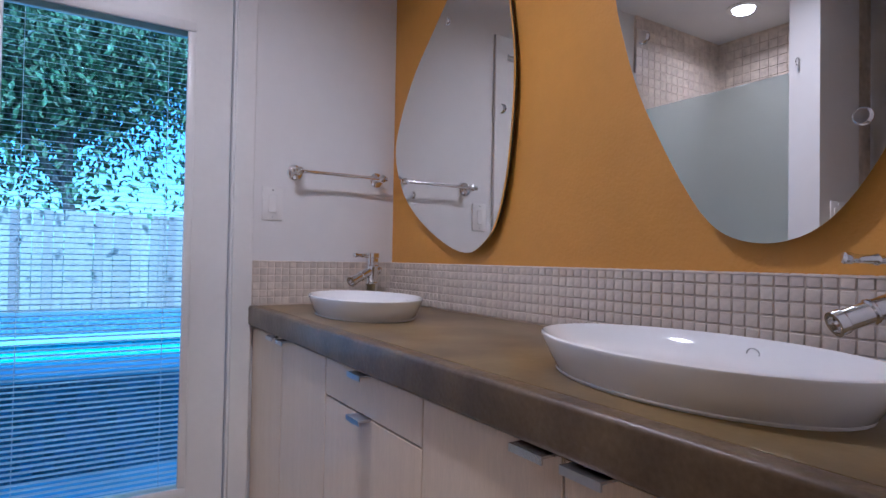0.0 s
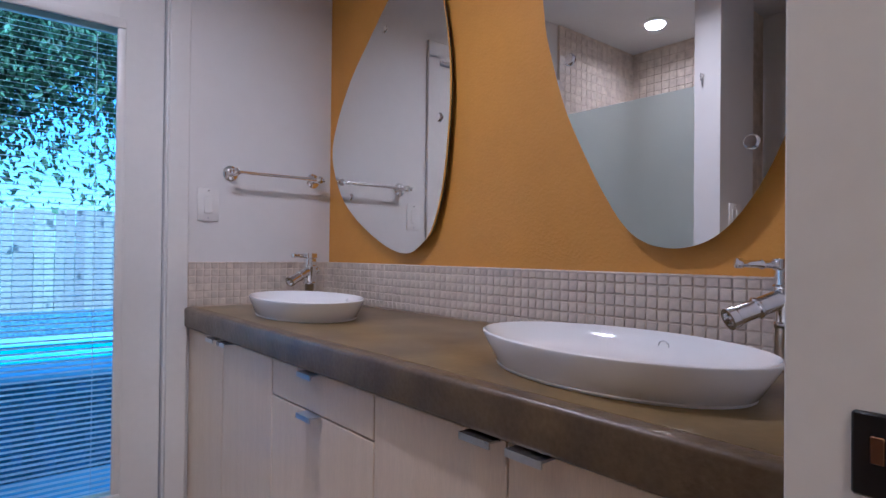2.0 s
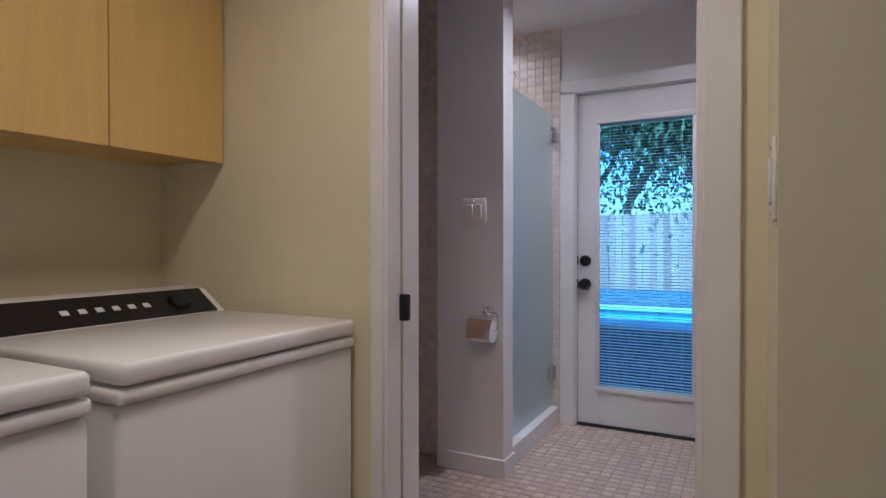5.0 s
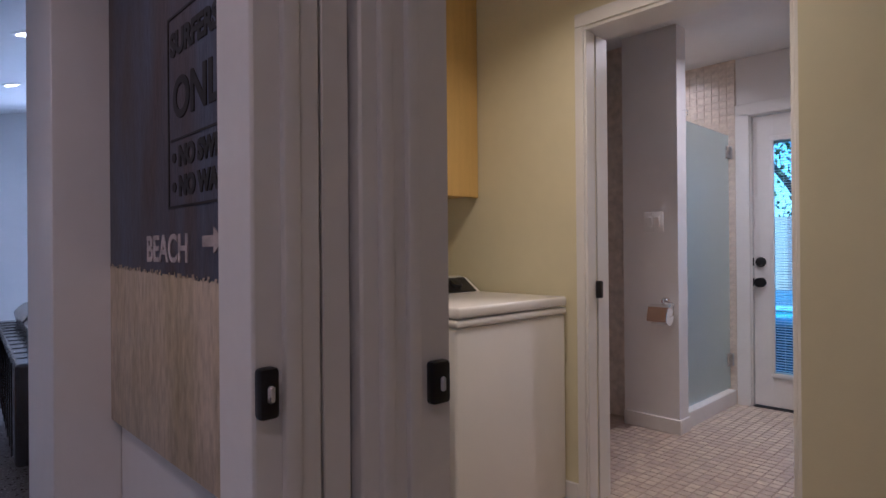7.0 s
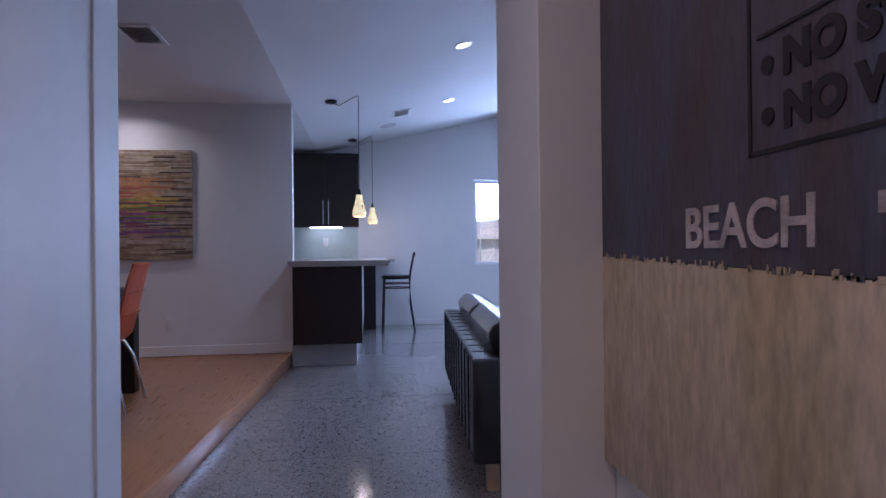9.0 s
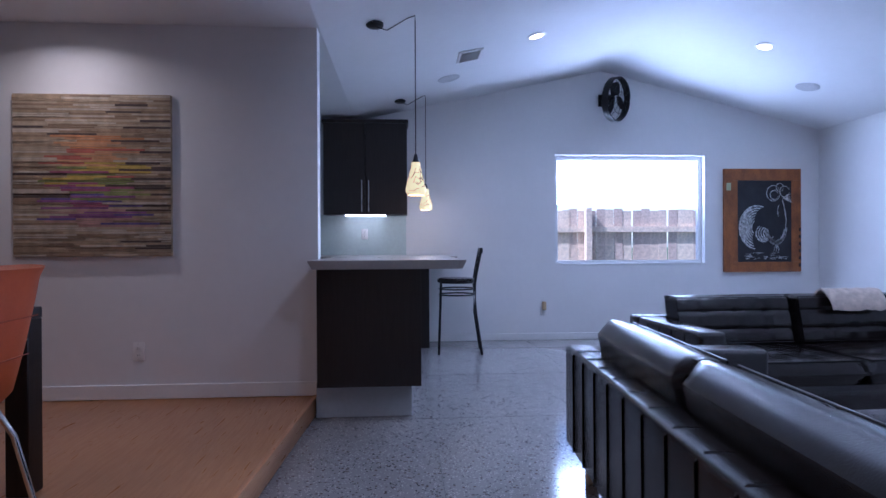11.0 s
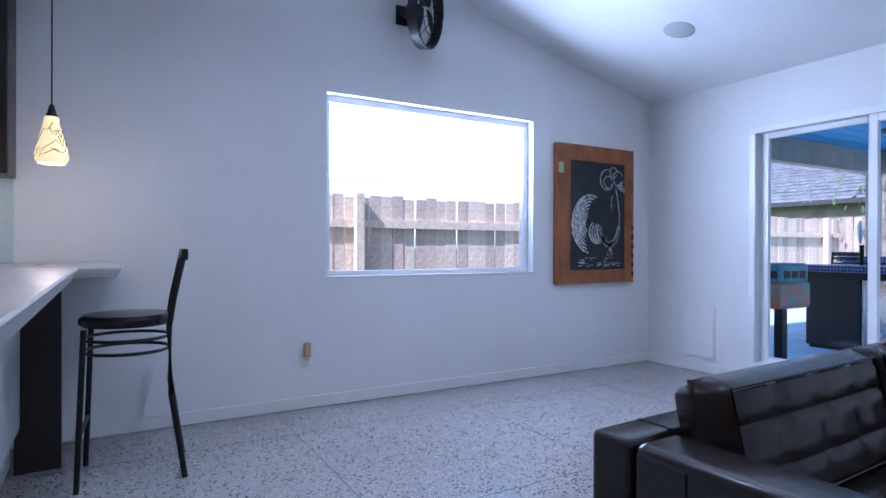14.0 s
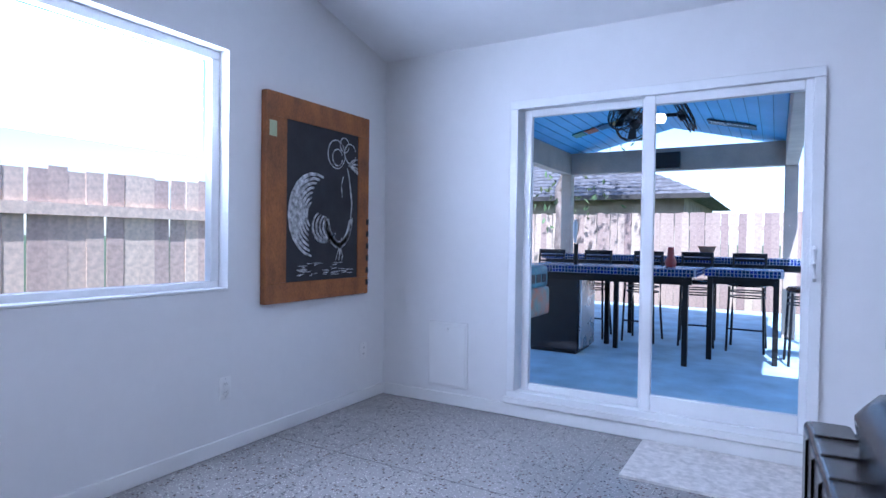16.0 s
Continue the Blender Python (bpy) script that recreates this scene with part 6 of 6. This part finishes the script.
# neighbour's house
ho = thing("neighbour_house", Matrix(), "low house with a grey shingled hip roof behind the fence", "house")
part("wall", box(-19.0, 12.6, -0.14, -7.4, 20, 2.4), mat("tan_siding", (0.40, 0.34, 0.26), 0.8, 0, 3, 0.1), ho)
rb = bmesh.new()
a, b, c, d = (-19.6, 12.0), (-6.8, 12.0), (-6.8, 20.6), (-19.6, 20.6)
base = [rb.verts.new((x, y, 2.35)) for x, y in (a, b, c, d)]
r1, r2 = rb.verts.new((-15.5, 16.3, 4.3)), rb.verts.new((-10.9, 16.3, 4.3))
rb.faces.new((base[0], base[1], r2, r1)), rb.faces.new((base[1], base[2], r2)), rb.faces.new((base[2], base[3], r1, r2)), rb.faces.new((base[3], base[0], r1)), rb.faces.new(base)
bmesh.ops.recalc_face_normals(rb, faces=rb.faces)
part("roof", rb, SHINGLE, ho, "grey shingled hip roof")
part("gutter", box(-19.6, 11.92, 2.25, -6.75, 12.02, 2.37), mat("dark_gutter", (0.05, 0.045, 0.04), 0.5), ho)
bm = bmesh.new()
for r in range(16):
    f = r / 16
    y, z = 12.0 + 4.3 * f, 2.35 + 1.95 * f
    x0, x1 = -19.6 + 4.1 * f, -6.8 - 4.1 * f
    x = x0
    random.seed(r)
    while x < x1 - 0.1:
        w = random.uniform(0.25, 0.45)
        h = random.uniform(0.0, 0.012)
        bm_box(bm, x, y - 0.02, z - 0.005 + h, min(x1, x + w - 0.01), y + 0.27, z + 0.02 + h)
        x += w
tagged(part("shingles", bm, piece_mat("shingle", (0.17, 0.17, 0.18), 0.9, 0.35, 0.01), ho), kind="stuff")
nb = thing("neighbour_house", Matrix(), "white sided house outside the kitchen window", "house")
part("wall", box(-22, -16, -0.14, -14.5, -6.2, 4.5), mat("white_siding", (0.70, 0.70, 0.70), 0.7, 0, 3, 0.05), nb)
for i in range(24):
    part("siding_board", box(-14.5, -16, i * 0.19, -14.47, -6.2, i * 0.19 + 0.17), mat("white_siding", (0.7, 0.7, 0.7)), nb)

# ---- tiled surfaces, pieces last ----


def tile_field(parent, name, material, n_a, n_b, size, gap, place, box3, keep, joined="tile_field"):
    """A field of tiles: place(i, j) gives a pose; keep(i, j) picks those that are parts of their own, the rest are joined."""
    rest, first = bmesh.new(), None
    made = 0
    for i in range(n_a):
        for j in range(n_b):
            m = place(i, j)
            if m is None:
                continue
            if keep(i, j) and made < 300:
                if first is None:
                    first = part(name, box3(), material, parent)
                    o = first
                else:
                    o = new(name, first.data)
                    o.parent = parent
                o.matrix_local = m
                made += 1
            else:
                b = box3()
                me = bpy.data.meshes.new("t")
                b.to_mesh(me)
                b.free()
                me.transform(m)
                rest.from_mesh(me)
                bpy.data.meshes.remove(me)
    if rest.verts:
        tagged(part(joined, rest, material, parent), kind="stuff")


bsp = thing("backsplash", Matrix(), "cream square mosaic tile backsplash above the vanity", "backsplash", "", "structure")
part("grout_bed", box(1.455, -2.03, 0.878, 1.466, -0.004, 1.042), GROUT2, bsp)
part("grout_bed", box(0.888, -0.008, 0.878, 1.46, 0.0, 1.042), GROUT2, bsp)
S = 0.0272
tile_field(bsp, "tile", TILE_B, 74, 6, S, 0.002, lambda i, j: pose(1.4555, -2.02 + (i + 0.5) * S + random.uniform(-0.0006, 0.0006), 0.8865 + (j + 0.5) * S, random.uniform(-1, 1), 0, 0),
           lambda: box(-0.004, -S / 2 + 0.0013, -S / 2 + 0.0013, 0.003, S / 2 - 0.0013, S / 2 - 0.0013, 0.0018), lambda i, j: 8 <= i < 58)
tile_field(bsp, "tile", TILE_B, 21, 6, S, 0.002, lambda i, j: pose(0.889 + (i + 0.5) * S, -0.0065, 0.8865 + (j + 0.5) * S),
           lambda: box(-S / 2 + 0.0013, -0.003, -S / 2 + 0.0013, S / 2 - 0.0013, 0.003, S / 2 - 0.0013, 0.0018), lambda i, j: False, "wall_tiles")
part("bullnose_strip", box(1.45, -2.03, 1.0425, 1.466, -0.004, 1.047, 0.001), TILE_B, bsp)
part("bullnose_strip", box(0.888, -0.012, 1.0425, 1.45, 0.0, 1.047, 0.001), TILE_B, bsp)

ft = thing("floor_tiles", Matrix(), "beige square mosaic floor tiles with darker grout", "floor", "", "structure")
F = 0.053
tile_field(ft, "tile", TILE_F, 36, 70, F, 0.005, lambda i, j: None if (-0.45 < -0.44 + (i + 0.5) * F < -0.1 and -0.98 < -3.7 + (j + 0.5) * F < -0.84) or (-0.44 + (i + 0.5) * F > 0.98 and -3.7 + (j + 0.5) * F > -2.06) else pose(-0.44 + (i + 0.5) * F, -3.7 + (j + 0.5) * F, 0.006, random.uniform(-0.3, 0.3), random.uniform(-0.3, 0.3), 0),
           lambda: box(-F / 2 + 0.003, -F / 2 + 0.003, -0.003, F / 2 - 0.003, F / 2 - 0.003, 0.002, 0.0012), lambda i, j: 8 <= i < 25 and 46 <= j < 66)

st = thing("shower_tiles", Matrix(), "beige square mosaic tiles lining the shower", "wall tiles", "", "structure")
part("grout_bed", box(-0.9, -0.012, 0.0, -0.10, -0.0, 2.46), GROUT2, st)
part("grout_bed", box(-0.9, -0.83, 0.0, -0.888, -0.012, 2.46), GROUT2, st)
part("grout_bed", box(-0.888, -0.845, 0.0, -0.2, -0.833, 2.46), GROUT2, st)
tile_field(st, "tile", TILE_B, 15, 46, F, 0.005, lambda i, j: pose(-0.10 - (i + 0.5) * F, -0.0135, 0.004 + (j + 0.5) * F),
           lambda: box(-F / 2 + 0.002, -0.003, -F / 2 + 0.002, F / 2 - 0.002, 0.003, F / 2 - 0.002, 0.001), lambda i, j: i < 4)
tile_field(st, "tile", TILE_B, 14, 46, F, 0.005, lambda i, j: pose(-0.886, -0.012 - (i + 0.5) * F, 0.004 + (j + 0.5) * F),
           lambda: box(-0.003, -F / 2 + 0.002, -F / 2 + 0.002, 0.003, F / 2 - 0.002, F / 2 - 0.002, 0.001), lambda i, j: False, "wall_tiles")
tile_field(st, "tile", TILE_B, 12, 46, F, 0.005, lambda i, j: pose(-0.22 - (i + 0.5) * F, -0.830, 0.004 + (j + 0.5) * F),
           lambda: box(-F / 2 + 0.002, -0.003, -F / 2 + 0.002, F / 2 - 0.002, 0.003, F / 2 - 0.002, 0.001), lambda i, j: False, "wall_tiles")
